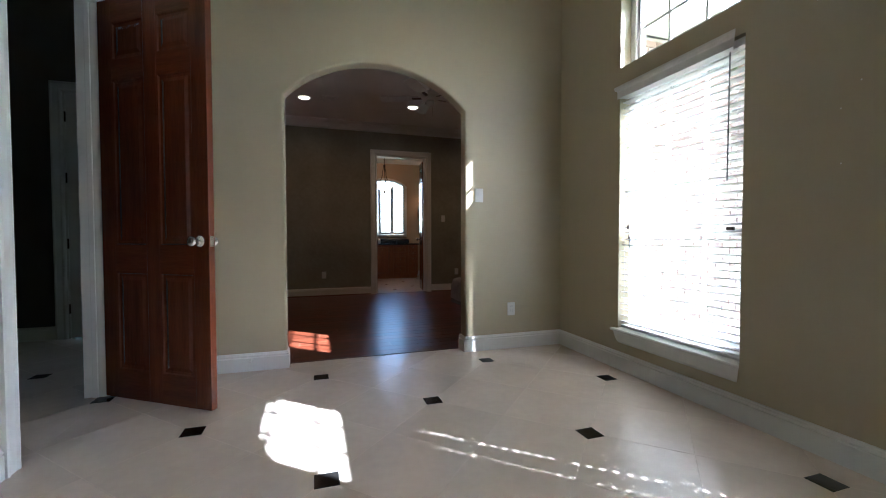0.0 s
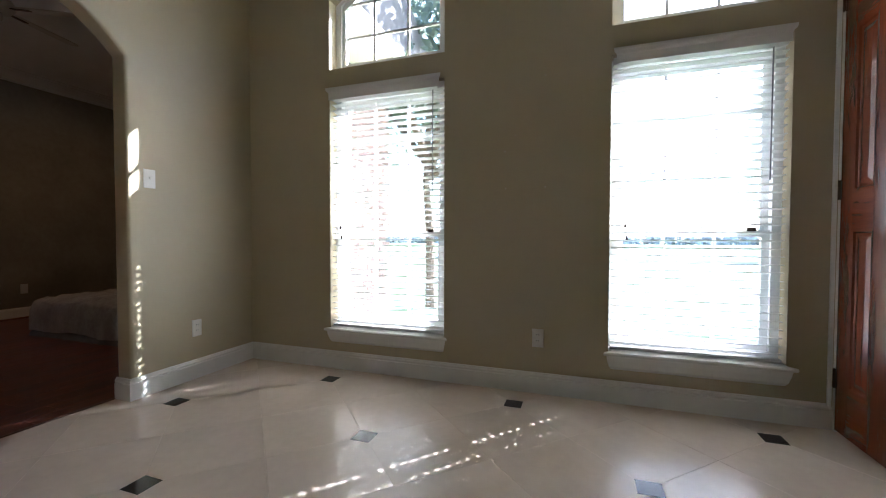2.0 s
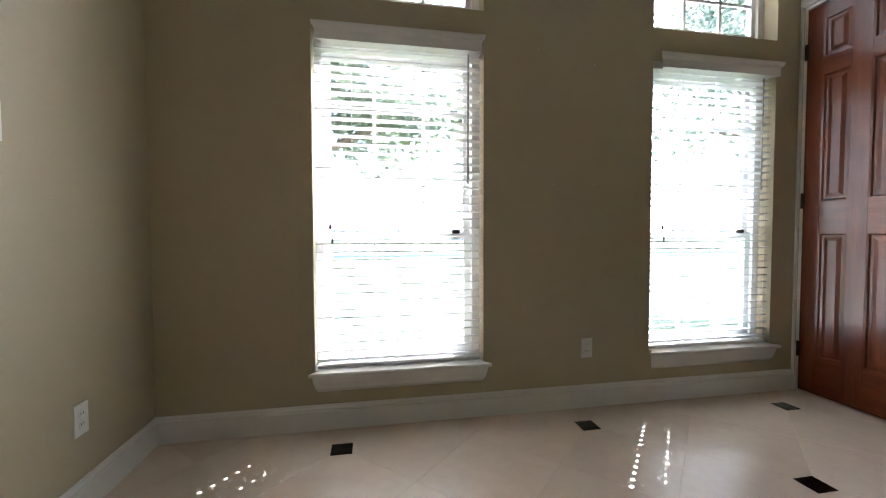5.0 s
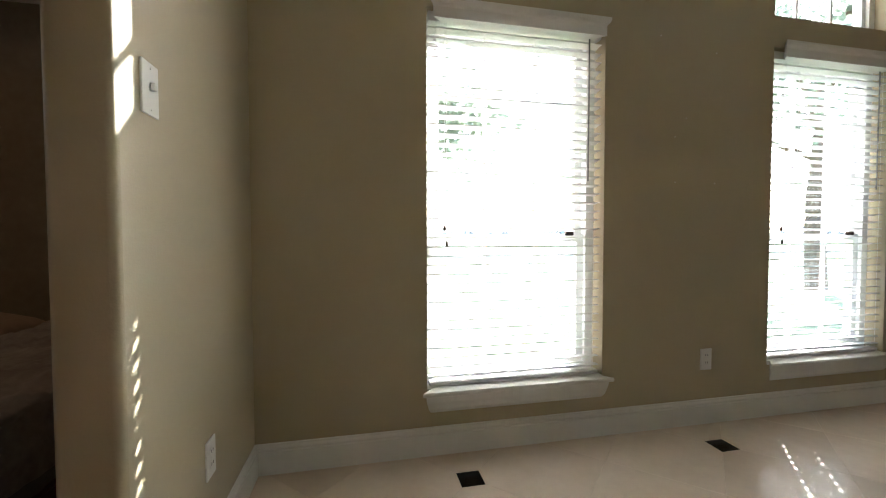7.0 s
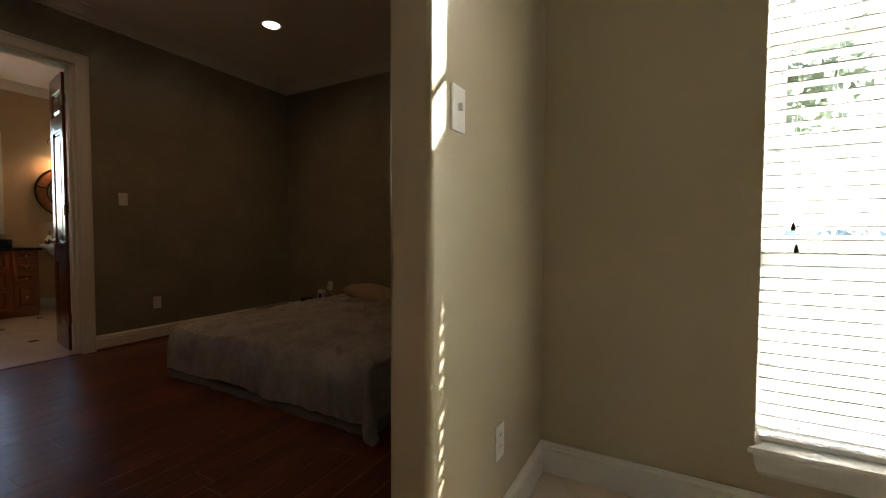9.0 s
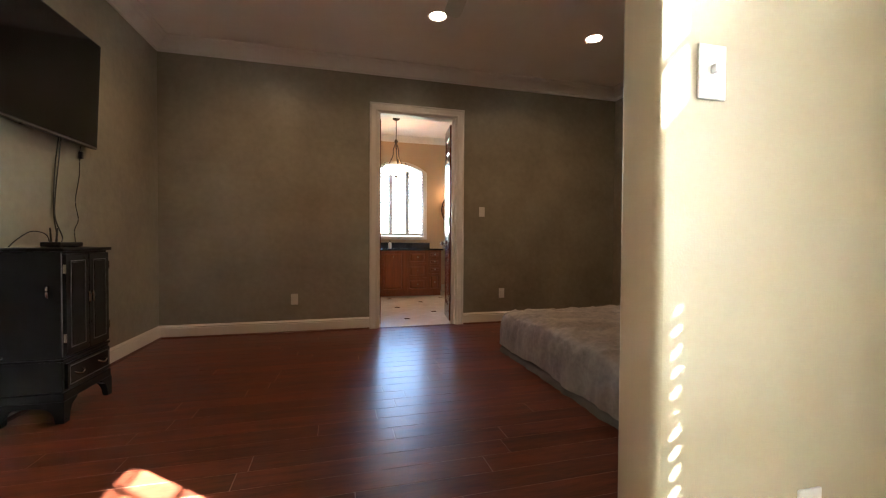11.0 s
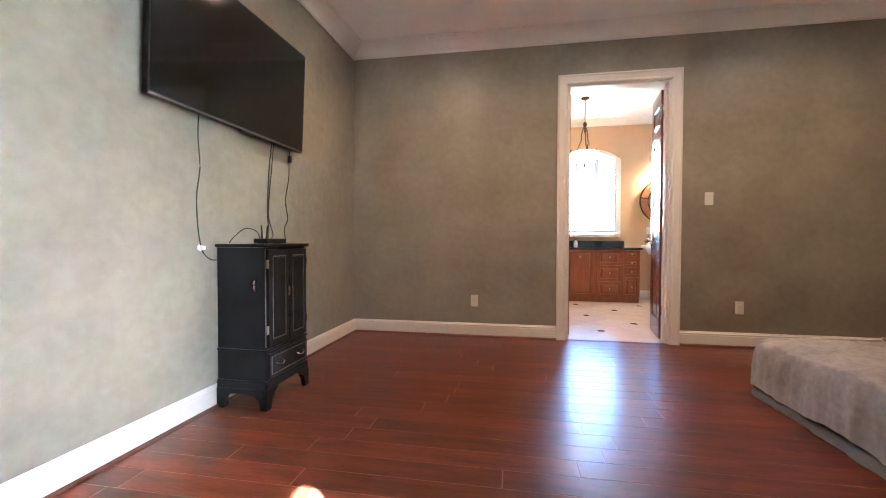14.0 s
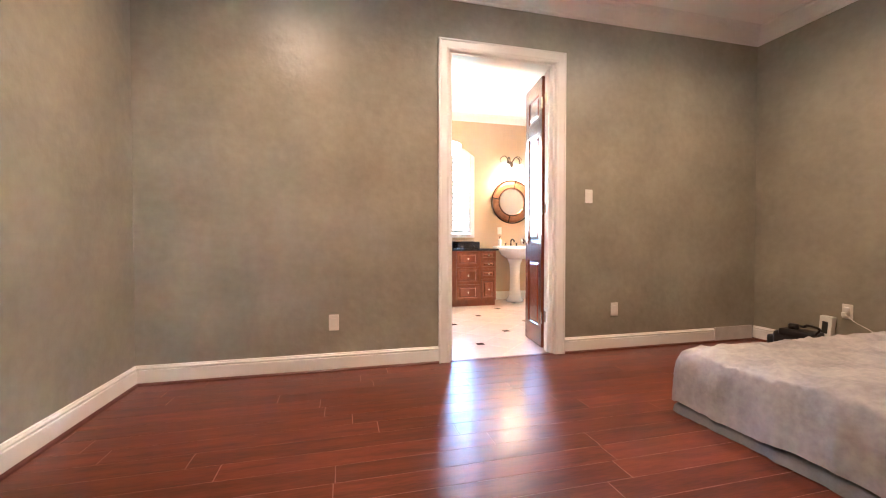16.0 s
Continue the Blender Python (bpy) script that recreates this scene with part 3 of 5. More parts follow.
def six_panel_door(name, m, w, h, rows, label, knob_z, knob_faces=(1, 1), hinge_z=(0.28, 1.25, 2.2), hinge_side=1):
    """Hinge at the origin, leaf along +x, 40 mm thick about y = 0."""
    t = thing(name, m, label, "door")
    T, S, C = 0.02, (0.115 if w > 0.7 else 0.098 if w > 0.5 else 0.08), 0.10 if w > 0.5 else 0.07
    gap = 0.012
    half = (w - 2 * S - C) / 2
    cols = ((S, S + half), (S + half + C, w - S)) if w > 0.5 else ((S, w - S),)
    part("stile", box((0.003, -T, gap), (S, T, h - 0.004), 0.002), CHERRY, t)
    part("stile", box((w - S, -T, gap), (w - 0.003, T, h - 0.004), 0.002), CHERRY, t)
    if w > 0.5:
        part("stile", box((S + half, -T, gap), (S + half + C, T, h - 0.004), 0.002), CHERRY, t)
    edges = [gap] + [v for r in rows for v in r] + [h - 0.004]
    for i in range(0, len(edges), 2):
        for c0, c1 in cols:
            part("rail", box((c0, -T + 0.0004, edges[i]), (c1, T - 0.0004, edges[i + 1])), CHERRY_X, t)
    for v0, v1 in rows:
        for c0, c1 in cols:
            bm = box((c0 - 0.002, -0.008, v0 - 0.002), (c1 + 0.002, 0.008, v1 + 0.002))
            for s in (-1, 1):
                # sloped moulding and raised field on each face
                lv = [(0.0, 0.0195), (0.010, 0.0185), (0.016, 0.010), (0.030, 0.009), (0.052, 0.0155), (0.055, 0.0155)]
                rings = []
                for ins, d in lv:
                    rings.append([bm.verts.new((x, s * d, z)) for x, z in ((c0 + ins, v0 + ins), (c1 - ins, v0 + ins), (c1 - ins, v1 - ins), (c0 + ins, v1 - ins))])
                for a, b in zip(rings, rings[1:]):
                    for i in range(4):
                        bm.faces.new((a[i], a[(i + 1) % 4], b[(i + 1) % 4], b[i]))
                bm.faces.new(rings[-1])
            part("panel", bm, CHERRY, t)
    for s, on in ((-1, knob_faces[0]), (1, knob_faces[1])):
        if on:
            turn = Matrix.Rotation(math.pi / 2 * s, 4, "X") @ Matrix.Diagonal((1, 1, -1, 1))
            k = part("knob", lathe([(0.033, 0.0), (0.033, 0.004), (0.028, 0.009), (0.012, 0.012), (0.011, 0.032), (0.018, 0.038), (0.027, 0.046), (0.029, 0.056), (0.026, 0.064), (0.016, 0.068), (0, 0.069)], (w - 0.065, s * T, knob_z), 28, turn), CHROME, t, "satin nickel knob", smooth=True)
    part("latch_plate", box((w - 0.004, -0.012, knob_z - 0.03), (w - 0.002, 0.012, knob_z + 0.03), 0.001), CHROME, t)
    for z in hinge_z:
        b = lathe([(0.006, z - 0.05), (0.007, z - 0.045), (0.007, z + 0.045), (0.006, z + 0.05)], (-0.002, hinge_side * (T + 0.003), 0), 12)
        add_box(b, (-0.012, hinge_side * T - 0.002, z - 0.045), (0.014, hinge_side * T + 0.002, z + 0.045))
        part("hinge", b, BRONZE if hinge_side < 0 else CHROME, t)
    return t


ROWS_A = ((0.185, 0.80), (0.955, 1.965), (2.085, 2.315))
ROWS_B = ((0.25, 1.045), (1.235, 2.03), (2.125, 2.375))
six_panel_door("door_west", pose(-0.775, 3.628, 0, 0, 0, -34.3), 0.845, 2.46, ROWS_A, "cherry-stained six-panel door standing half open", 0.985)
six_panel_door("door_closet", pose(2.656, -0.022, 0, 0, 0, 180), 0.602, 2.465, ROWS_B, "closed cherry-stained six-panel door in a white frame", 0.985, hinge_side=-1)
six_panel_door("door_bathroom", pose(2.452, BY + 0.165, 0, 0, 0, 82), 0.46, 2.445, ROWS_A, "narrow cherry-stained door leaf opened into the bathroom", 0.97)
# a second leaf, turned back against the other jamb
six_panel_door("door_bathroom", pose(1.566, BY + 0.165, 0, 0, 0, 95), 0.46, 2.445, ROWS_A, "narrow cherry-stained door leaf opened into the bathroom", 0.97)

# glazed hall door with blinds
t = thing("door_hall", pose(-1.84, 5.523, 0), "cream glazed door with closed blinds in a dark hall", "door")
for nm, lo, hi in (("stile", (0, -0.02, 0.01), (0.12, 0.02, 2.42)), ("stile", (0.72, -0.02, 0.01), (0.84, 0.02, 2.42)), ("rail", (0.12, -0.0195, 0.01), (0.72, 0.0195, 0.24)), ("rail", (0.12, -0.0195, 2.30), (0.72, 0.0195, 2.42))):
    part(nm, box(lo, hi, 0.003), CREAM, t)
p = part("pane", box((0.115, -0.004, 0.235), (0.725, 0.004, 2.305)), PANE, t)
p.visible_shadow = False
bm = bmesh.new()
for i in range(80):
    z = 0.26 + i * 0.0254
    add_box(bm, (0.14, -0.045, z), (0.70, -0.022, z + 0.004))
part("blind", bm, SLAT, t, "white slatted blind")
for z in (0.3, 0.95, 1.6, 2.2):
    part("hinge", lathe([(0.007, z - 0.05), (0.007, z + 0.05)], (-0.004, -0.024, 0), 10), BRONZE, t)


# ---------------------------------------------------------------- windows and blinds of the front room
def window(name, y0, y1, z0, z1, rise, rows, label):
    w = y1 - y0
    t = thing(name, Matrix.Translation((WX, y1, 0)) @ pose(0, 0, 0, 0, 0, -90), label, "window", kind="structure")
    D = 0.115
    F = 0.045
    outer = arch_outline(0.0, w, z0, z1, rise)
    inner = arch_outline(F, w - F, z0 + F, z1 - (F if rise == 0 else 0.004), rise * (0.9 if rise else 0))

    def ring(a, b, d0, d1):
        bm = bmesh.new()
        v = [[bm.verts.new((u, d, z)) for u, z in loop] for loop in (a, b) for d in (d0, d1)]
        k = len(a)
        for p, q in ((v[0], v[1]), (v[1], v[3]), (v[3], v[2]), (v[2], v[0])):
            for i in range(k):
                j = (i + 1) % k
                bm.faces.new((p[i], p[j], q[j], q[i]))
        return bm
    part("window_frame", ring(outer, inner, D - 0.02, D + 0.07), SASH, t)
    if rise:
        s2 = arch_outline(F + 0.03, w - F - 0.03, z0 + F + 0.03, z1 - 0.03, rise * 0.84)
        part("sash", ring(inner, s2, D, D + 0.03), SASH, t)
        spans = [(z0, z1 + rise - 0.03)]
    else:
        mid = 1.03
        for a, b, d in ((z0 + F, mid + 0.02, D), (mid - 0.02, z1 - F, D + 0.025)):
            part("sash", ring(rect(F, w - F, a, b), rect(F + 0.04, w - F - 0.04, a + 0.04, b - 0.04), d, d + 0.024), SASH, t)
        part("sash_lock", box((w - 0.16, D - 0.024, mid + 0.012), (w - 0.115, D - 0.002, mid + 0.036), 0.006), BRONZE, t, "dark sash lock")
        spans = [(z0, mid), (mid, z1)]
    p = part("pane", box((F + 0.01, D + 0.012, z0 + F), (w - F - 0.01, D + 0.016, z1 + (rise - 0.05 if rise else -F))), PANE, t)
    p.visible_shadow = False
    for i in (1, 2):
        u = F + (w - 2 * F) * i / 3
        part("muntin", box((u - 0.009, D + 0.004, z0 + F), (u + 0.009, D + 0.024, z1 + (rise * 0.82 if rise else -F)), 0.003), SASH, t)
    for z in rows:
        part("muntin", box((F, D + 0.0045, z - 0.009), (w - F, D + 0.0235, z + 0.009), 0.003), SASH, t)
    return t


for n_, (y0, y1) in enumerate(WINDOWS, 1):
    window(f"window_{n_}", y0, y1, SILL_Z, HEAD_Z, 0, (0.68, 1.40, 1.74), "tall white sash window behind a slatted blind")
    window(f"window_upper_{n_}", y0, y1, UP_Z, UP_SPRING, UP_RISE, (2.545, 2.80), "white arched window with grid bars")

SILL_P = [(0, 0), (0.008, 0), (0.020, 0.018), (0.030, 0.055), (0.034, 0.078), (0.034, 0.086), (0.050, 0.090), (0.053, 0.100), (0.050, 0.110), (0, 0.112)]


def mitred_ledge(y0, y1, z, profile):
    """A moulded ledge on the window wall whose ends taper with its profile."""
    bm = bmesh.new()
    rows = [[bm.verts.new((WX - o, yy + s * (o - profile[-2][0]) , z + v)) for o, v in profile] for yy, s in ((y1, 1), (y0, -1))]
    for i in range(len(profile)):
        j = (i + 1) % len(profile)
        bm.faces.new((rows[0][i], rows[0][j], rows[1][j], rows[1][i]))
    bm.faces.new(rows[0]), bm.faces.new(rows[1])
    return bm


N_SLATS, PITCH, SLAT_W = 38, 0.0445, 0.049


def blind(y0, y1, tilt, label):
    """Faux-wood blind hung in the opening; slats are holed for the cords."""
    w = y1 - y0 - 0.024
    t = thing("window_blind", Matrix.Translation((WX + 0.040, y1 - 0.012, 0)) @ pose(0, 0, 0, 0, 0, -90), label, "blind", group="window blinds")
    part("headrail", box((0, -0.022, 2.045), (w, 0.022, 2.090), 0.003), SLAT, t)
    part("bottom_rail", box((0.002, -0.025, SILL_Z + 0.006), (w - 0.002, 0.025, SILL_Z + 0.024), 0.004), SLAT, t)
    cuts = ((0.034, 0.0080, 0.004), (0.190, 0.0048, 0.004), (w - 0.035, 0.002, 0.001))
    bm = bmesh.new()
    us = [0.0]
    for c, a, _ in cuts:
        us += [c - a, c + a]
    us.append(w)
    for z in (-0.0021, 0.0021):
        grid = []
        for u in us:
            col = []
            for d in (-SLAT_W / 2, -0.0062, 0.0062, SLAT_W / 2):
                crown = 0.0022 * (1 - (2 * d / SLAT_W) ** 2)
                col.append(bm.verts.new((u, d, z + crown)))
            grid.append(col)
        for i in range(len(us) - 1):
            for j in range(3):
                if j == 1 and i % 2 == 1 and i < 5:
                    continue
                bm.faces.new((grid[i][j], grid[i + 1][j], grid[i + 1][j + 1], grid[i][j + 1]))
        if z < 0:
            low = grid
        else:
            for i in range(len(us) - 1):
                for j in (0, 3):
                    bm.faces.new((low[i][j], low[i + 1][j], grid[i + 1][j], grid[i][j]))
    first = part("slat", bm, SLAT, t)
    for i in range(N_SLATS):
        o = first if i == 0 else new("slat", first.data)
        o.parent = t
        o.matrix_basis = pose(0, 0, SILL_Z + 0.050 + i * PITCH, tilt + random.uniform(-1.2, 1.2), random.uniform(-0.12, 0.12), 0)
    for c, _, _ in cuts:
        for d in (-0.0262, 0.0262):
            part("ladder_cord", box((c - 0.0006, d - 0.0006, SILL_Z + 0.02), (c + 0.0006, d + 0.0006, 2.05)), SLAT, t)
    for z in (1.075, 1.000):
        tz = z
        part("tassel", lathe([(0.002, tz + 0.02), (0.005, tz + 0.012), (0.007, tz), (0.007, tz - 0.008), (0, tz - 0.010)], (0.075 if z > 1.05 else 0.085, -0.034, 0), 10), BRONZE, t, "dark cord tassel")
    for u in (0.075, 0.085):
        part("pull_cord", tube([(u, -0.033, 2.05), (u, -0.034, 1.01 if u > 0.08 else 1.09)], 0.0009, 5), SLAT, t)
    part("tilt_wand", tube([(w - 0.075, -0.034, 2.04), (w - 0.078, -0.036, 1.32)], 0.004, 6), material("clear_grey_wand", (0.25, 0.25, 0.25), 0.2), t, "grey tilt wand")
    return t


for y0, y1 in WINDOWS:
    blind(y0, y1, -7, "white faux-wood blind lowered with its slats open")
    tagged(link("window_sill", mitred_ledge(y0 - 0.034, y1 + 0.026, 0.205, SILL_P), WHITE), "white moulded window sill below the blind", "sill", kind="structure")
    tagged(link("window_stool", box((WX - 0.002, y0 + 0.001, SILL_Z - 0.02), (WX + 0.11, y1 - 0.001, SILL_Z + 0.002)), WHITE), "white inner sill board of the window", "sill", kind="structure")
    v = thing("blind_valance", Matrix.Identity(4), "white moulded valance above the window blind", "valance", group="blind valances")
    VAL = [(0.0, 0), (0.048, 0), (0.048, 0.046), (0.052, 0.054), (0.060, 0.060), (0.064, 0.072), (0.064, 0.084), (0.0, 0.084)]
    part("board", mitred_ledge(y0 + 0.008, y1 - 0.008, 2.030, VAL), WHITE, v)


# small filler spots left where pictures hung
for sy, sz in ((1.815, 2.09), (1.477, 2.03), (1.735, 1.568), (1.72, 1.327), (1.465, 1.328), (1.662, 1.669)):
    part("filler_spot", lathe([(0, 0.0), (0.0035, 0.0), (0.003, 0.0012), (0, 0.0014)], (-sy + random.uniform(-0.01, 0.01), 0, sz), 8, Matrix.Rotation(math.pi / 2, 4, "X")), PLASTIC, bpy.data.objects["wall_east"])

# ---------------------------------------------------------------- plates on the walls
def plate(name, m, label, kind):
    """A cover plate in local x-z, facing -y."""
    t = thing(name, m, label, "switch" if kind == "switch" else "outlet")
    part("cover", box((-0.036, -0.006, -0.059), (0.036, 0, 0.059), 0.003), PLASTIC, t)
    if kind == "switch":
        part("toggle", box((-0.005, -0.018, -0.004), (0.005, -0.005, 0.014), 0.002), PLASTIC, t)
    elif kind == "outlet":
        for z in (-0.02, 0.02):
            s = part("socket", prism([(0.017 * math.cos(a), z + 0.0145 * math.sin(a)) for a in (2 * math.pi * i / 16 for i in range(16))], -0.008, -0.004), PLASTIC, t)
            for u in (-0.0065, 0.0065):
                part("slot", box((u - 0.0012, -0.0086, z - 0.001), (u + 0.0012, -0.0078, z + 0.008)), DARK_SLOT, s)
    else:
        part("insert", box((-0.017, -0.008, -0.033), (0.017, -0.004, 0.033), 0.002), PLASTIC, t)
    for z in (-0.046, 0.046) if kind == "switch" else (0.0,):
        part("screw", lathe([(0.003, 0), (0.003, 0.0015), (0, 0.002)], (0, -0.006, z), 8, Matrix.Rotation(math.pi / 2, 4, "X")), PLASTIC, t)
    return t


def on_a(x, z):
    return Matrix.Translation((x, a_face(x), z)) @ pose(0, 0, 0, 0, 0, A_TURN)


plate("light_switch", on_a(1.864, 1.374), "white toggle switch plate beside the arch", "switch")
plate("wall_outlet", on_a(2.176, 0.357), "white double outlet low on the arch wall", "outlet")
plate("wall_outlet", Matrix.Translation((WX, 1.508, 0.357)) @ pose(0, 0, 0, 0, 0, -90), "white double outlet between the windows", "outlet")
plate("light_switch", pose(2.794, BY, 1.363), "white switch plate beside the bathroom door", "rocker")
plate("wall_outlet", pose(0.636, BY, 0.362), "white outlet on the olive bedroom wall", "rocker")
plate("wall_outlet", pose(3.061, BY, 0.362), "white outlet behind the bed's foot", "rocker")
plate("wall_outlet", pose(3.252, 10.95, 1.144), "white outlet above the bathroom counter", "rocker")
# spring door stop on the baseboard left of the arch
t = thing("door_stop", on_a(0.02, 0.085), "small white spring door stop on the baseboard", "door stop")
part("rod", lathe([(0.010, 0.016), (0.010, 0.020), (0.004, 0.022), (0.004, 0.058), (0.008, 0.060), (0.008, 0.070), (0, 0.072)], (0, 0, 0), 12, Matrix.Rotation(math.pi / 2, 4, "X")), PLASTIC, t)

# ---------------------------------------------------------------- bedroom ceiling
for cx, cy in CAN_PLACES:
    t = thing("recessed_lamp", pose(cx, cy, B_CEIL), "lit recessed ceiling lamp with a white ring", "ceiling lamp", group="recessed lamps")
    part("ring", lathe([(0.072, -0.001), (0.095, -0.001), (0.095, -0.006), (0.088, -0.009), (0.072, -0.004), (0.072, -0.001)], (0, 0, 0), 32), WHITE, t, smooth=True)
    part("lens", lathe([(0, -0.003), (0.072, -0.003), (0.072, -0.0015), (0, -0.0015)], (0, 0, 0), 28), LENS, t, "glowing warm lens")
t = thing("ceiling_vent", pose(0.72, 6.60, B_CEIL), "white slotted air vent in the bedroom ceiling", "air vent")
part("backing", box((-0.10, -0.075, -0.003), (0.10, 0.075, -0.001)), DARK_SLOT, t)
for lo, hi in (((-0.125, -0.10, -0.010), (0.125, -0.075, -0.001)), ((-0.125, 0.075, -0.010), (0.125, 0.10, -0.001)), ((-0.125, -0.075, -0.0095), (-0.10, 0.075, -0.001)), ((0.10, -0.075, -0.0095), (0.125, 0.075, -0.001))):
    part("frame", box(lo, hi, 0.002), WHITE, t)
for i in range(9):
    y = -0.066 + i * 0.0165
    part("slat", prism([(-0.1, -0.009), (0.1, -0.009), (0.1, -0.0065), (-0.1, -0.0065)], y, y + 0.008), WHITE, t)

t = thing("ceiling_fan", pose(1.94, 5.66, B_CEIL), "white five-blade ceiling fan at rest", "ceiling fan")
part("canopy", lathe([(0, -0.001), (0.065, -0.001), (0.065, -0.015), (0.045, -0.045), (0.018, -0.055), (0, -0.055)], steps=28), FANWHITE, t, smooth=True)
part("rod", lathe([(0.012, -0.05), (0.012, -0.12)], steps=12), FANWHITE, t)
part("motor", lathe([(0, -0.10), (0.06, -0.105), (0.11, -0.125), (0.125, -0.155), (0.125, -0.185), (0.105, -0.21), (0.06, -0.225), (0, -0.225)], steps=32), FANWHITE, t, smooth=True)
part("switch_housing", lathe([(0.05, -0.22), (0.055, -0.25), (0.05, -0.275), (0.02, -0.29), (0, -0.29)], steps=24), FANWHITE, t, smooth=True)
part("pull_chain", tube([(0.03, 0, -0.28), (0.031, 0.002, -0.42)], 0.0015, 5), CHROME, t)
BLADE = [(0.16, -0.045), (0.30, -0.058), (0.55, -0.068), (0.63, -0.062), (0.66, -0.035), (0.665, 0.0), (0.66, 0.035), (0.63, 0.062), (0.55, 0.068), (0.30, 0.058), (0.16, 0.045)]
blade0 = None
for i in range(5):
    m = Matrix.Rotation(radians(15 + 72 * i), 4, "Z") @ Matrix.Translation((0, 0, -0.185)) @ Matrix.Rotation(radians(11), 4, "X")
    if blade0 is None:
        bm = bmesh.new()
        lo = [bm.verts.new((x, y, -0.003)) for x, y in BLADE]
        hi = [bm.verts.new((x, y, 0.003)) for x, y in BLADE]
        bm.faces.new(lo), bm.faces.new(hi)
        for k in range(len(BLADE)):
            j = (k + 1) % len(BLADE)
            bm.faces.new((lo[k], lo[j], hi[j], hi[k]))
        blade0 = part("blade", bm, FANWHITE, t)
        arm0 = part("blade_arm", box((0.10, -0.02, -0.010), (0.24, 0.02, -0.003), 0.003), BRONZE, t)
        b, a = blade0, arm0
    else:
        b, a = new("blade", blade0.data), new("blade_arm", arm0.data)
        b.parent = a.parent = t
    b.matrix_basis = a.matrix_basis = m


# ---------------------------------------------------------------- television wall
def on_bl(y, z, out=0.0):
    """On the bedroom's west wall: local -y faces the room, local x runs to +y."""
    return M_BL @ Matrix.Translation(((y - BY), -out, z))


t = thing("television", on_bl(5.975, 2.03, 0.040) @ pose(0, 0, 0, 2.4), "large flat black television mounted on the wall", "television")
W2, H2 = 0.665, 0.375
part("housing", box((-W2, -0.045, -H2), (W2, -0.010, H2), 0.006), BLACKPLASTIC, t)
part("rear_housing", box((-0.45, -0.012, -0.26), (0.45, 0.006, 0.20), 0.01), BLACKPLASTIC, t)
part("screen", box((-W2 + 0.010, -0.0475, -H2 + 0.018), (W2 - 0.010, -0.0440, H2 - 0.010)), SCREEN, t, "dark glossy screen")
part("lower_trim", box((-W2 + 0.003, -0.048, -H2 + 0.003), (W2 - 0.003, -0.0445, -H2 + 0.012), 0.001), SILVEREDGE, t)
part("sensor", box((-0.04, -0.046, -H2 - 0.008), (0.04, -0.030, -H2 + 0.001), 0.003), BLACKPLASTIC, t)
part("wall_bracket", box((-0.2, 0.0, -0.15), (0.2, 0.034, 0.15), 0.002), BLACKPLASTIC, t)


def cable(points, label, r=0.0035):
    ob = link("cable", tube([M_BL @ Vector((y - BY, -d, z)) for y, d, z in bend(points)], r, 7), BLACKPLASTIC, smooth=True)
    return tagged(ob, label, "cable")


cable([(5.655, 0.03, 1.70), (5.665, 0.012, 1.55), (5.68, 0.008, 1.38), (5.655, 0.008, 1.22), (5.66, 0.008, 1.06), (5.675, 0.010, 0.955), (5.70, 0.010, 0.90), (5.75, 0.012, 0.865), (5.79, 0.02, 0.862)], "dark power cable hanging below the television")
cable([(6.31, 0.03, 1.70), (6.30, 0.012, 1.50), (6.285, 0.010, 1.32), (6.25, 0.03, 1.15), (6.19, 0.08, 1.03), (6.12, 0.12, 0.985)], "dark cable from the television to the router")
cable([(6.33, 0.03, 1.70), (6.325, 0.012, 1.48), (6.30, 0.010, 1.30), (6.26, 0.03, 1.14), (6.22, 0.09, 1.02), (6.14, 0.13, 0.985)], "dark cable from the television to the router")
cable([(6.55, 0.03, 1.70), (6.55, 0.010, 1.62), (6.545, 0.008, 1.45), (6.50, 0.008, 1.27), (6.525, 0.010, 1.14), (6.48, 0.012, 1.06), (6.50, 0.012, 0.93)], "thin dark cable hanging behind the cabinet", 0.0025)
tagged(link("cable_plug", box((-0.011, -0.022, -0.05), (0.011, 0.0, 0.0), 0.004), BLACKPLASTIC), "small black plug on the hanging cable", "plug").matrix_world = on_bl(6.552, 1.62, 0.004)
t = thing("wall_cable_outlet", on_bl(5.68, 0.935), "small white cable outlet with a plug", "outlet")
part("cover", lathe([(0.018, 0), (0.018, 0.006), (0.014, 0.010), (0, 0.011)], steps=20, turn=Matrix.Rotation(math.pi / 2, 4, "X")), PLASTIC, t)
part("plug", box((-0.010, -0.030, -0.012), (0.012, -0.008, 0.010), 0.003), PLASTIC, t)

# black cabinet
CAB_W, CAB_D, CAB_H = 0.43, 0.31, 0.955
cab = thing("black_cabinet", Matrix.Translation((-0.675, 6.005, 0)) @ pose(0, 0, 0, 0, 0, 88.7), "black painted two-door cabinet with silver-worn edges", "cabinet")
# local: x along the wall, -y to the room, back at y = 0
hw = CAB_W / 2
bm = box((-hw, -CAB_D, 0.345), (hw, 0, 0.935), 0.003)
part("body", bm, BLACKWOOD, cab)
part("top", box((-hw - 0.018, -CAB_D - 0.022, 0.935), (hw + 0.018, 0.0, CAB_H), 0.006), BLACKWOOD, cab)
part("waist_moulding", box((-hw - 0.010, -CAB_D - 0.012, 0.333), (hw + 0.010, 0, 0.347), 0.004), BLACKWOOD, cab)
part("lower_body", box((-hw - 0.003, -CAB_D - 0.004, 0.165), (hw + 0.003, 0, 0.333), 0.003), BLACKWOOD, cab)
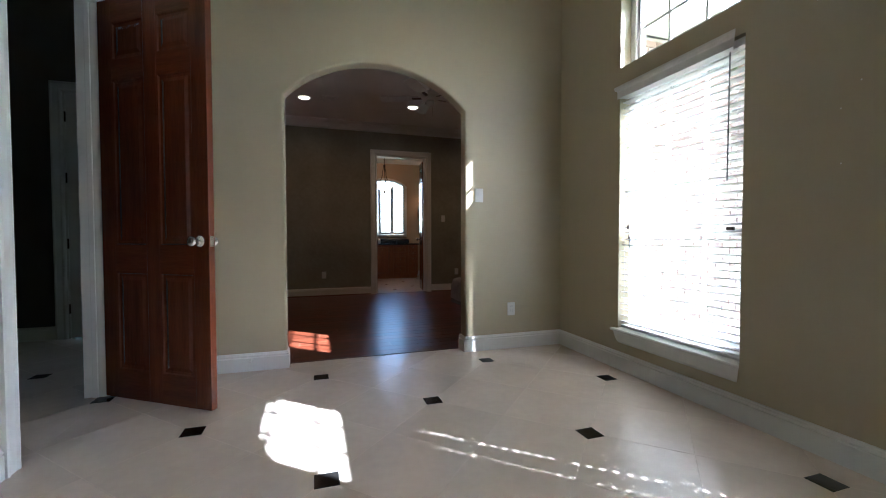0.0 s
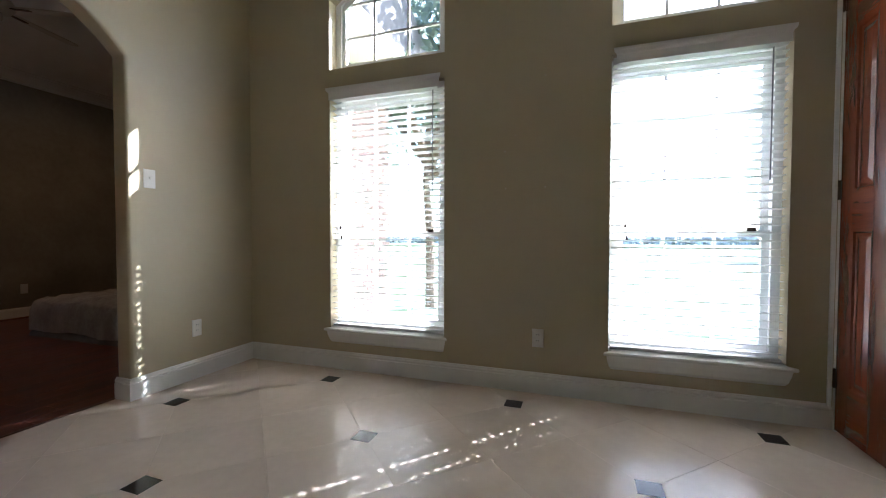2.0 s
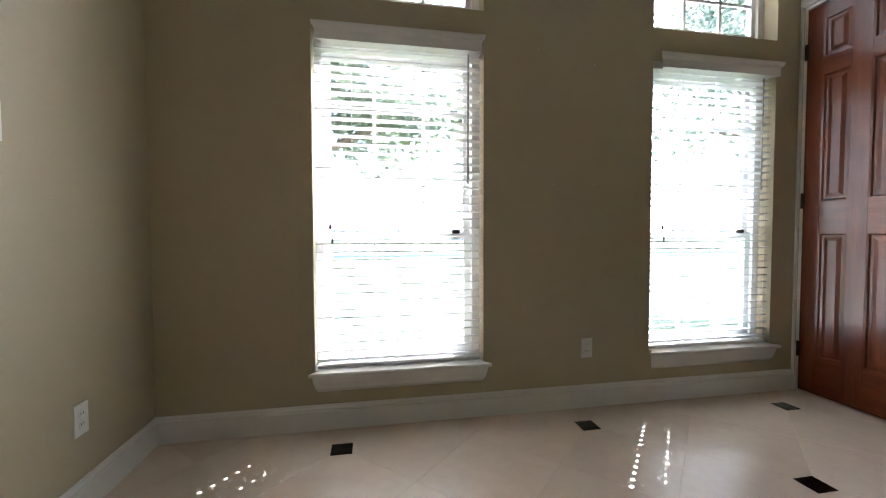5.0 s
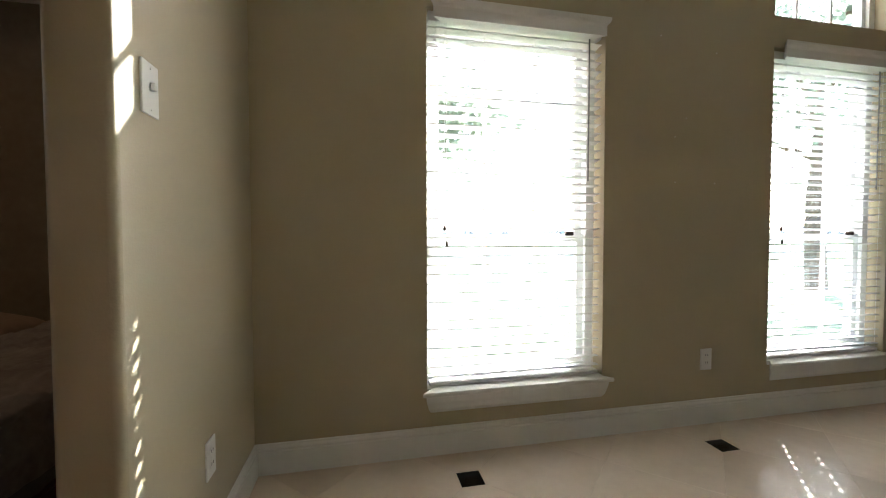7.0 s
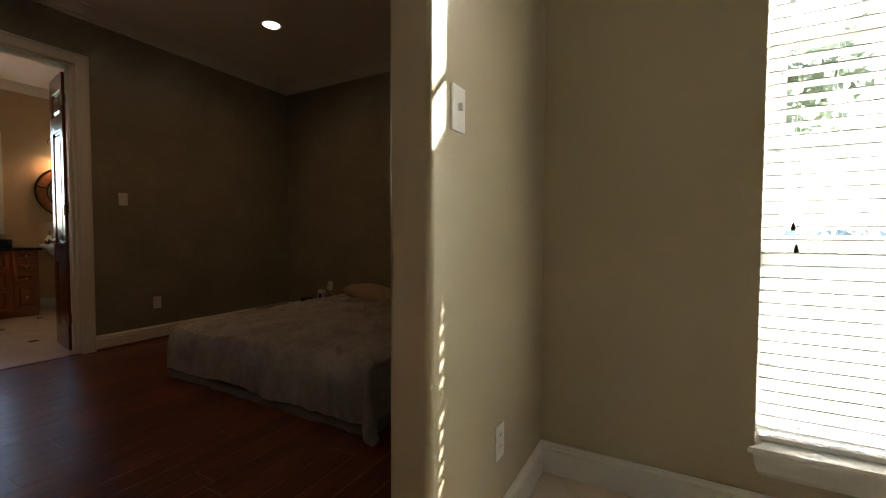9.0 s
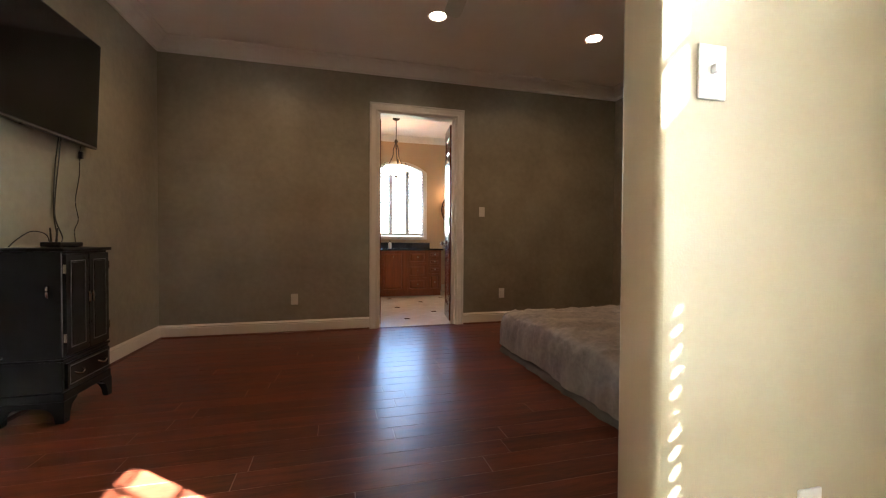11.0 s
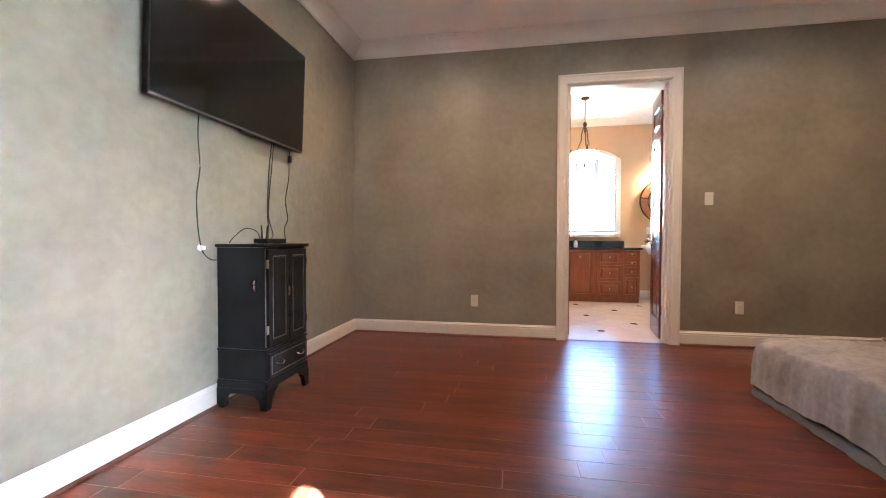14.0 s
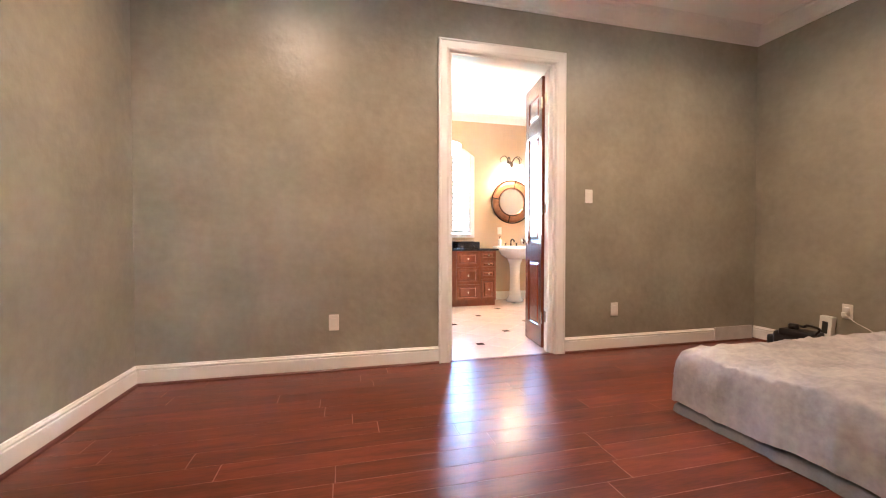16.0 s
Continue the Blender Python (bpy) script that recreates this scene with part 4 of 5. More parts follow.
part("plinth", box((-hw - 0.012, -CAB_D - 0.014, 0.115), (hw + 0.012, 0, 0.165), 0.006), BLACKWOOD, cab)
FOOT = [(0.0, 0.0), (0.045, 0.0), (0.050, 0.045), (0.070, 0.085), (0.110, 0.105), (0.110, 0.118), (0.0, 0.118)]
for sx in (-1, 1):
    m = Matrix.Translation((sx * (hw + 0.014), -CAB_D - 0.016, 0)) @ Matrix.Diagonal((-sx, 1, 1, 1))
    part("foot", prism(FOOT, 0.0, 0.024, m), BLACKWOOD, cab)
    # side apron: a bracket foot at the front, a narrower one at the back, a low ogee between
    run = CAB_D + 0.014
    apron = [(0.0, 0.0), (0.040, 0.0), (0.046, 0.040), (0.064, 0.070), (0.095, 0.086), (run * 0.5, 0.092), (run - 0.085, 0.086), (run - 0.066, 0.066), (run - 0.052, 0.036), (run - 0.046, 0.0), (run, 0.0), (run, 0.118), (0.0, 0.118)]
    m2 = Matrix.Translation((sx * (hw + 0.014), -CAB_D - 0.014, 0)) @ Matrix.Rotation(math.pi / 2, 4, "Z") @ Matrix.Diagonal((1, sx, 1, 1))
    part("side_apron", prism(apron, 0.0, 0.022, m2), BLACKWOOD, cab)
    part("foot", box((sx * (hw - 0.01) - 0.02, -0.045, 0), (sx * (hw - 0.01) + 0.02, -0.004, 0.118), 0.004), BLACKWOOD, cab)
for sx in (-1, 1):
    x0, x1 = (-hw + 0.012, -0.002) if sx < 0 else (0.002, hw - 0.012)
    d = part("door", box((x0, -CAB_D - 0.018, 0.362), (x1, -CAB_D, 0.922), 0.003), BLACKWOOD, cab)
    ins = 0.035
    bm = bmesh.new()
    for (u0, v0, u1, v1) in ((x0 + ins, 0.40, x0 + ins + 0.005, 0.885), (x1 - ins - 0.005, 0.40, x1 - ins, 0.885), (x0 + ins, 0.40, x1 - ins, 0.405), (x0 + ins, 0.88, x1 - ins, 0.885)):
        add_box(bm, (u0, -CAB_D - 0.022, v0), (u1, -CAB_D - 0.017, v1), 0.0015)
    part("edge_bead", bm, SILVEREDGE, d, "silver-worn bead")
    part("panel", box((x0 + ins + 0.012, -CAB_D - 0.021, 0.412), (x1 - ins - 0.012, -CAB_D - 0.016, 0.873), 0.003), BLACKWOOD, d)
    part("handle", lathe([(0.004, 0), (0.007, 0.006), (0.0055, 0.02), (0.008, 0.045), (0.004, 0.062), (0, 0.064)], ((-0.018 if sx < 0 else 0.018), -CAB_D - 0.030, 0.635), 10), CHROME, d)
    part("handle_mount", box(((-0.021 if sx < 0 else 0.015), -CAB_D - 0.030, 0.688), ((-0.015 if sx < 0 else 0.021), -CAB_D - 0.017, 0.696), 0.001), CHROME, d)
    for z in (0.46, 0.84):
        part("hinge", box(((x0 - 0.006 if sx < 0 else x1), -CAB_D - 0.020, z - 0.025), ((x0 if sx < 0 else x1 + 0.006), -CAB_D - 0.006, z + 0.025), 0.001), CHROME, d)
dr = part("drawer", box((-hw + 0.014, -CAB_D - 0.020, 0.180), (hw - 0.014, -CAB_D - 0.002, 0.318), 0.003), BLACKWOOD, cab)
bm = bmesh.new()
for (u0, v0, u1, v1) in ((-hw + 0.03, 0.196, hw - 0.03, 0.200), (-hw + 0.03, 0.298, hw - 0.03, 0.302), (-hw + 0.03, 0.196, -hw + 0.034, 0.302), (hw - 0.034, 0.196, hw - 0.03, 0.302)):
    add_box(bm, (u0, -CAB_D - 0.023, v0), (u1, -CAB_D - 0.019, v1), 0.001)
part("edge_bead", bm, SILVEREDGE, dr, "silver-worn bead")
for x in (-0.11, 0.11):
    part("handle", tube(bend([(x - 0.034, -CAB_D - 0.020, 0.256), (x - 0.030, -CAB_D - 0.034, 0.250), (x, -CAB_D - 0.038, 0.240), (x + 0.030, -CAB_D - 0.034, 0.250), (x + 0.034, -CAB_D - 0.020, 0.256)], 4), 0.0045, 8), CHROME, dr)
part("side_handle", tube(bend([(-hw - 0.002, -CAB_D + 0.055, 0.745), (-hw - 0.016, -CAB_D + 0.055, 0.74), (-hw - 0.018, -CAB_D + 0.055, 0.71), (-hw - 0.012, -CAB_D + 0.055, 0.69), (-hw - 0.002, -CAB_D + 0.055, 0.688)], 4), 0.006, 8), CHROME, cab)
part("edge_bead", box((-hw + 0.002, -CAB_D - 0.0035, 0.36), (-hw + 0.007, -CAB_D + 0.001, 0.925), 0.001), SILVEREDGE, cab, "silver-worn corner")

t = thing("router", Matrix.Translation((-0.50, 6.04, CAB_H)) @ pose(0, 0, 0, 0, 0, 80), "small black router on the cabinet", "router")
part("casing", box((-0.085, -0.055, 0.004), (0.085, 0.055, 0.032), 0.008), BLACKPLASTIC, t)
for u in (-0.06, 0.06):
    part("rubber_foot", box((u - 0.01, -0.03, 0.0), (u + 0.01, 0.03, 0.005)), BLACKPLASTIC, t)
for u, lean in ((-0.02, -4), (0.015, 6)):
    a = part("antenna", tube([(0, 0, 0), (0, 0, 0.09)], 0.006, 8, 0.004), BLACKPLASTIC, t)
    a.matrix_basis = pose(u, 0.045, 0.025, 0, lean, 0)
tagged(link("cable", tube(bend([(-0.52, 5.97, 0.975), (-0.50, 5.90, 1.03), (-0.53, 5.84, 1.045), (-0.57, 5.80, 1.00), (-0.60, 5.79, 0.96)]), 0.003, 7), BLACKPLASTIC, smooth=True), "dark cable looping from the router", "cable")

# ---------------------------------------------------------------- bed
BXH, BYH = 1.06, 0.955
bed = thing("bed", pose(3.575, 5.63, 0), "low unmade bed under a rumpled grey plush blanket", "bed")


def soft_slab(hx, hy, z0, z1, n=96, wr=0.02, seed=0.0, flare=0.03, hem=0.03, soft=0.05, drape=0.0):
    """A draped cover over a slab: rounded corners, folds down the sides, a rumpled top."""
    bm = bmesh.new()
    grid = []
    drop = z1 - z0
    ext = drop + 0.02
    for i in range(n + 1):
        row = []
        for j in range(n + 1):
            u = (i / n * 2 - 1) * (hx + ext)
            v = (j / n * 2 - 1) * (hy + ext)
            x, y = max(-hx, min(hx, u)), max(-hy, min(hy, v))
            out = Vector((u - x, v - y))
            o = out.length
            s = min(1.0, o / ext)
            way = out / o if o else Vector((0, 0))
            corner = (2 * way.x * way.y) ** 2 if way.x < 0 and way.y < 0 else 0.0
            along = (v * abs(way.x) + u * abs(way.y)) if o else 0
            fold = (noise.noise(Vector((along * 13.0 + seed, 0.4, s * 0.8))) + 0.35 * noise.noise(Vector((along * 24.0, 3.4, s * 1.5)))) * 0.022 * s * (1.2 - 0.4 * s)
            bulge = 0.035 * math.sin(min(1, s * 1.6) * math.pi / 2) + flare * s * s + fold + drape * s * s * corner
            x, y = x + way.x * bulge, y + way.y * bulge
            inner = min(hx - abs(u), hy - abs(v))
            sag = soft * (math.exp(-max(0.0, inner) / 0.08) if o == 0 else 1)
            z = z1 - sag - (drop - soft) * (s ** 1.35) * (1 + 1.2 * drape * corner)
            wv = noise.noise(Vector((u * 2.2, v * 2.2 + seed, 0.3))) * wr + noise.noise(Vector((u * 8, v * 5 + seed, 2.0))) * wr * 0.4
            ridge = (1 - abs(noise.noise(Vector((u * 2.3 + v * 1.5, v * 3.4 + seed, 4.0))))) ** 8 * wr
            ridge += (1 - abs(noise.noise(Vector((u * 5.0 - v * 2.5 + 9, v * 5.0 + seed, 7.0))))) ** 9 * wr * 0.7
            ridge -= (1 - abs(noise.noise(Vector((u * 3.6 + v * 4.1, v * 6.0 - u * 2.0 + seed, 12.0))))) ** 10 * wr * 0.7
            z += (wv + ridge) * (1 - 0.8 * s)
            if s > 0.9:
                z += hem * noise.noise(Vector((u * 2.2, v * 2.2, 9 + seed)))
            row.append(bm.verts.new((x, y, max(z, 0.003))))
        grid.append(row)
    for i in range(n):
        for j in range(n):
            bm.faces.new((grid[i][j], grid[i + 1][j], grid[i + 1][j + 1], grid[i][j + 1]))
    return bm


part("blanket", soft_slab(BXH - 0.05, BYH - 0.04, 0.06, 0.385, n=150, wr=0.018, hem=0.03, flare=0.004, soft=0.035, drape=0.13), BLANKET, bed, smooth=True)
part("mattress", box((-BXH + 0.10, -BYH + 0.09, 0.02), (BXH - 0.10, BYH - 0.09, 0.29), 0.06, 4), SHEET, bed, smooth=True)
bm = soft_slab(BXH - 0.058, BYH - 0.048, 0.004, 0.12, n=90, wr=0.0, seed=4, flare=0.016, hem=0.004)
part("sheet", bm, SHEET, bed, "slate grey sheet hem", smooth=True)


def pillow(name, m, label):
    bm = bmesh.new()
    n = 22
    sides = []
    for s in (1, -1):
        g = []
        for i in range(n + 1):
            row = []
            for j in range(n + 1):
                a, b = i / n * 2 - 1, j / n * 2 - 1
                h = 0.085 * ((1 - a ** 4) * (1 - b ** 4)) ** 0.5
                k = 1 - 0.07 * (a * a * b * b)
                row.append(bm.verts.new((a * 0.33 * k, b * 0.24 * k, s * h + 0.008 * noise.noise(Vector((a * 3, b * 3, s))))))
            g.append(row)
        sides.append(g)
        for i in range(n):
            for j in range(n):
                bm.faces.new((g[i][j], g[i + 1][j], g[i + 1][j + 1], g[i][j + 1]))
    bmesh.ops.remove_doubles(bm, verts=bm.verts[:], dist=0.012)
    ob = link(name, bm, PILLOWCASE, smooth=True)
    ob.matrix_world = m
    return tagged(ob, label, "pillow")


pillow("pillow", pose(4.33, 6.02, 0.395, 4, -10, 82), "beige pillow lying at the bed's head")

# things on the floor and wall beyond the bed
t = thing("wall_outlet", Matrix.Translation((BX1, 7.02, 0.40)) @ pose(0, 0, 0, 0, 0, -90), "white outlet crowded with plugs at the bed's head", "outlet")
part("cover", box((-0.036, -0.006, -0.059), (0.036, 0, 0.059), 0.003), PLASTIC, t)
part("plug", box((-0.018, -0.035, 0.004), (0.018, -0.005, 0.036), 0.004), PLASTIC, t)
part("plug", box((-0.02, -0.045, -0.040), (0.02, -0.005, -0.006), 0.004), PLASTIC, t)
t = thing("power_adapter", Matrix.Translation((BX1 - 0.02, 7.15, 0.012)) @ pose(0, 0, 0, 0, 4, -90), "white boxy adapter standing against the wall", "adapter")
part("case", box((-0.045, -0.05, 0.0), (0.045, 0.0, 0.335), 0.006), PLASTIC, t)
part("recess", box((-0.022, -0.053, 0.19), (0.02, -0.049, 0.29), 0.002), DARK_SLOT, t)
t = thing("camera_bag", pose(4.50, 7.27, 0, 0, 0, 4), "black camera bag with a loose strap on the floor", "bag")
part("pouch", box((-0.09, -0.16, 0.0), (0.09, 0.15, 0.185), 0.035, 3), BLACKPLASTIC, t, smooth=True)
part("flap", box((-0.095, -0.165, 0.150), (0.06, 0.10, 0.215), 0.022, 3), BLACKPLASTIC, t, smooth=True)
part("lens_cap", lathe([(0, 0.0), (0.036, 0.0), (0.038, 0.006), (0.036, 0.040), (0.030, 0.046), (0, 0.046)], (-0.02, 0.02, 0.213), 20), BLACKPLASTIC, t, smooth=True)
part("side_pocket", box((-0.075, 0.14, 0.02), (0.07, 0.205, 0.135), 0.022, 3), BLACKPLASTIC, t, smooth=True)
part("strap", tube(bend([(-0.05, -0.15, 0.19), (-0.10, -0.21, 0.26), (-0.09, -0.12, 0.275), (-0.03, -0.06, 0.245), (0.05, 0.04, 0.235), (0.06, 0.12, 0.19)]), 0.010, 6), BLACKPLASTIC, t, smooth=True)
tagged(link("cable", tube(bend([(BX1 - 0.05, 7.00, 0.375), (BX1 - 0.12, 6.90, 0.34), (BX1 - 0.16, 6.78, 0.30), (BX1 - 0.15, 6.66, 0.22)]), 0.003, 6), PLASTIC), "white charger cable beside the bed", "cable")
tagged(link("board_offcut", box((4.17, BY - 0.022, 0.0), (4.625, BY - 0.004, 0.142), 0.002), material("grey_primed_board", (0.55, 0.53, 0.50), 0.6, vary=0.15, scale=9)), "grey primed board leaning where the baseboard is missing", "board")

# ---------------------------------------------------------------- bathroom
van = thing("vanity_cabinet", pose(1.0, 10.35, 0), "honey cherry vanity with raised-panel drawers", "vanity cabinet")
# local x from 0 to 1.955; front at y = 0
part("carcass", box((0, 0.005, 0.09), (1.955, 0.595, 0.83), 0.003), VANITY, van)
part("toe_kick", box((0.0, 0.05, 0.0), (1.955, 0.595, 0.09)), VANITY, van)


def raised_front(nm, x0, x1, z0, z1):
    i = min(0.035, (z1 - z0) * 0.24)
    bm = bmesh.new()
    for lo, hi in (((x0, z0), (x1, z0 + i)), ((x0, z1 - i), (x1, z1)), ((x0, z0 + i), (x0 + i, z1 - i)), ((x1 - i, z0 + i), (x1, z1 - i))):
        add_box(bm, (lo[0], -0.018, lo[1]), (hi[0], 0.004, hi[1]), 0.002, 1)
    d = part(nm, bm, VANITY, van)
    bm = bmesh.new()
    rings = []
    for ins, dd in ((i, 0.0185), (i + 0.004, 0.0045), (i + 0.013, 0.0045), (i + 0.026, 0.022), (i + 0.028, 0.022)):
        rings.append([bm.verts.new((x, -dd, z)) for x, z in ((x0 + ins, z0 + ins), (x1 - ins, z0 + ins), (x1 - ins, z1 - ins), (x0 + ins, z1 - ins))])
    for a, b in zip(rings, rings[1:]):
        for k in range(4):
            bm.faces.new((a[k], a[(k + 1) % 4], b[(k + 1) % 4], b[k]))
    bm.faces.new(rings[-1])
    part("panel", bm, VANITY, d)
    part("knob", lathe([(0.006, 0), (0.006, 0.012), (0.016, 0.018), (0.014, 0.026), (0, 0.029)], ((x0 + x1) / 2, -0.018, (z0 + z1) / 2 if z1 - z0 < 0.4 else z1 - 0.10), 14, Matrix.Rotation(math.pi / 2, 4, "X")), CHROME, d, smooth=True)


raised_front("door", 0.42, 0.84, 0.10, 0.82)
raised_front("door", 0.02, 0.40, 0.10, 0.82)
raised_front("door", 0.86, 1.265, 0.10, 0.82)
for z0, z1 in ((0.60, 0.82), (0.345, 0.585), (0.10, 0.33)):
    raised_front("drawer", 1.33, 1.68, z0, z1)
for z0, z1 in ((0.70, 0.82), (0.565, 0.69), (0.42, 0.555)):
    raised_front("drawer", 1.715, 1.94, z0, z1)
raised_front("drawer", 1.715, 1.94, 0.10, 0.405)
t = thing("vanity_counter", pose(1.0, 10.35, 0.83), "black granite counter with a low backsplash", "counter")
part("slab", box((-0.0, -0.03, 0.0), (1.985, 0.599, 0.032), 0.006), GRANITE, t)
part("backsplash", box((0.0, 0.575, 0.032), (1.80, 0.598, 0.14), 0.003), GRANITE, t)
part("side_splash", box((1.45, 0.30, 0.0325), (1.80, 0.574, 0.135), 0.003), GRANITE, t)

t = thing("bottle", pose(2.05, 10.72, 0.862), "small white bottle on the granite counter", "bottle")
part("body", lathe([(0, 0), (0.03, 0.0), (0.032, 0.01), (0.032, 0.09), (0.012, 0.105), (0.012, 0.12), (0, 0.12)], steps=18), PORCELAIN, t, smooth=True)
part("cap", lathe([(0.014, 0.12), (0.014, 0.14), (0, 0.142)], steps=14), BRONZE, t)

sink = thing("pedestal_sink", pose(3.42, 10.62, 0), "white porcelain pedestal sink below the mirror", "sink")
part("pedestal", lathe([(0, 0), (0.135, 0), (0.14, 0.03), (0.105, 0.07), (0.085, 0.20), (0.08, 0.45), (0.09, 0.60), (0.13, 0.70), (0, 0.70)], (0, 0.08, 0), 32), PORCELAIN, sink, smooth=True)
basin = lathe([(0, 0.68), (0.15, 0.69), (0.24, 0.76), (0.275, 0.83), (0.285, 0.86), (0.28, 0.872), (0.25, 0.872), (0.22, 0.86), (0.19, 0.79), (0.10, 0.745), (0, 0.74)], (0, 0, 0), 36)
bmesh.ops.scale(basin, vec=(1.1, 0.88, 1), verts=basin.verts[:])
part("basin", basin, PORCELAIN, sink, smooth=True)
part("deck", box((-0.29, 0.16, 0.845), (0.29, 0.325, 0.895), 0.015, 3), PORCELAIN, sink, smooth=True)
f = part("faucet", tube(bend([(0, 0.24, 0.893), (0, 0.24, 0.97), (0, 0.20, 1.005), (0, 0.13, 0.99), (0, 0.11, 0.955)]), 0.011, 10), BRONZE, sink, "dark bronze faucet", smooth=True)
for u in (-0.10, 0.10):
    h = part("tap_handle", lathe([(0.02, 0.893), (0.02, 0.90), (0.010, 0.91), (0.010, 0.94), (0, 0.945)], (u, 0.24, 0), 14), BRONZE, sink)
    part("lever", box((u - 0.03, 0.233, 0.936), (u + 0.03, 0.247, 0.946), 0.003), BRONZE, h)
t = thing("soap_bottle", pose(3.22, 10.86, 0.895), "beige soap pump bottle on the sink", "bottle")
part("body", lathe([(0, 0), (0.028, 0), (0.03, 0.01), (0.03, 0.10), (0.012, 0.12), (0, 0.12)], steps=18), PORCELAIN, t, smooth=True)
part("pump", tube([(0, 0, 0.12), (0, 0, 0.155), (0, -0.03, 0.155)], 0.005, 8), BRONZE, t)

mir = thing("round_mirror", pose(3.46, 10.95, 1.628), "round mirror in a wide hammered copper frame", "mirror")
TURN_OUT = Matrix.Rotation(math.pi / 2, 4, "X")
part("frame", lathe([(0.215, 0.004), (0.215, 0.030), (0.235, 0.040), (0.30, 0.030), (0.345, 0.026), (0.345, 0.004), (0.215, 0.004)], steps=48, turn=TURN_OUT), COPPER, mir, smooth=True)
part("glass", lathe([(0, 0.012), (0.22, 0.012), (0.22, 0.016), (0, 0.016)], steps=48, turn=TURN_OUT), MIRROR, mir, "silvered mirror glass")
for r0 in (0.232, 0.355):
    part("iron_ring", tube([(r0 * math.cos(a), -0.034, r0 * math.sin(a)) for a in (2 * math.pi * i / 48 for i in range(49))], 0.011, 8), BRONZE, mir, smooth=True)
for a in (0, 90, 180, 270):
    s = part("iron_bar", box((0.235, -0.040, -0.008), (0.352, -0.028, 0.008), 0.003), BRONZE, mir)
    s.matrix_basis = Matrix.Rotation(radians(a + 10), 4, "Y")

sc = thing("wall_sconce", pose(3.44, 10.95, 2.25), "bronze scrolled sconce with two lit glass shades", "sconce")
part("back_plate", lathe([(0.05, 0), (0.055, 0.008), (0.04, 0.02), (0, 0.024)], steps=24, turn=TURN_OUT), BRONZE, sc, smooth=True)
for s in (-1, 1):
    part("arm", tube(bend([(0, -0.02, 0.0), (s * 0.05, -0.09, 0.10), (s * 0.10, -0.14, 0.06), (s * 0.11, -0.15, -0.03)]), 0.008, 8), BRONZE, sc, smooth=True)
    part("scroll", tube(bend([(s * 0.02, -0.02, 0.02), (s * 0.10, -0.04, 0.13), (s * 0.18, -0.04, 0.10), (s * 0.19, -0.04, 0.04), (s * 0.14, -0.04, 0.05)]), 0.006, 8, 0.003), BRONZE, sc, smooth=True)
    part("shade", lathe([(0.018, 0.0), (0.03, -0.01), (0.05, -0.06), (0.075, -0.12), (0.072, -0.12), (0.045, -0.055), (0.022, -0.006)], (s * 0.11, -0.15, -0.03), 24), ALABASTER, sc, "glowing alabaster glass shade", smooth=True)

pe = thing("pendant_lamp", pose(2.03, 9.80, 3.02), "bronze pendant with a lit alabaster bowl", "pendant lamp")
part("canopy", lathe([(0, -0.001), (0.06, -0.001), (0.055, -0.02), (0.02, -0.035), (0, -0.036)], steps=24), BRONZE, pe, smooth=True)
part("chain", tube([(0, 0, -0.03), (0, 0, -0.36)], 0.007, 8), BRONZE, pe)
part("hub", lathe([(0, -0.33), (0.02, -0.35), (0.03, -0.38), (0.015, -0.42), (0.01, -0.50), (0, -0.50)], steps=18), BRONZE, pe, smooth=True)
for i in range(3):
    a = radians(30 + 120 * i)
    c, s = math.cos(a), math.sin(a)
    part("arm", tube(bend([(0.01 * c, 0.01 * s, -0.40), (0.045 * c, 0.045 * s, -0.50), (0.06 * c, 0.06 * s, -0.62), (0.13 * c, 0.13 * s, -0.74), (0.20 * c, 0.20 * s, -0.78), (0.215 * c, 0.215 * s, -0.73), (0.19 * c, 0.19 * s, -0.71)]), 0.008, 8), BRONZE, pe, smooth=True)
part("bowl", lathe([(0.195, -0.785), (0.20, -0.80), (0.185, -0.85), (0.13, -0.905), (0.05, -0.935), (0, -0.94), (0, -0.932), (0.05, -0.927), (0.125, -0.895), (0.178, -0.845), (0.19, -0.79), (0.195, -0.785)], steps=40), ALABASTER, pe, "glowing alabaster bowl", smooth=True)
part("finial", lathe([(0, -0.935), (0.022, -0.94), (0.028, -0.955), (0.012, -0.97), (0.016, -0.985), (0, -1.0)], steps=18), BRONZE, pe, smooth=True)

# shuttered bathroom window
t = thing("window_bathroom", pose(0, 10.95, 0), "arched bathroom window with white louvred shutters", "window", kind="structure")
o1, o2 = arch_outline(1.70, 2.805, 1.03, 2.34, 0.20), arch_outline(1.765, 2.74, 1.095, 2.34, 0.137)
bm = bmesh.new()
v = [[bm.verts.new((u, d, z)) for u, z in loop] for loop in (o1, o2) for d in (-0.022, 0.012)]
k = len(o1)
for p, q in ((v[0], v[1]), (v[1], v[3]), (v[3], v[2]), (v[2], v[0])):
    for i in range(k):
        bm.faces.new((p[i], p[(i + 1) % k], q[(i + 1) % k], q[i]))
part("window_frame", bm, WHITE, t)
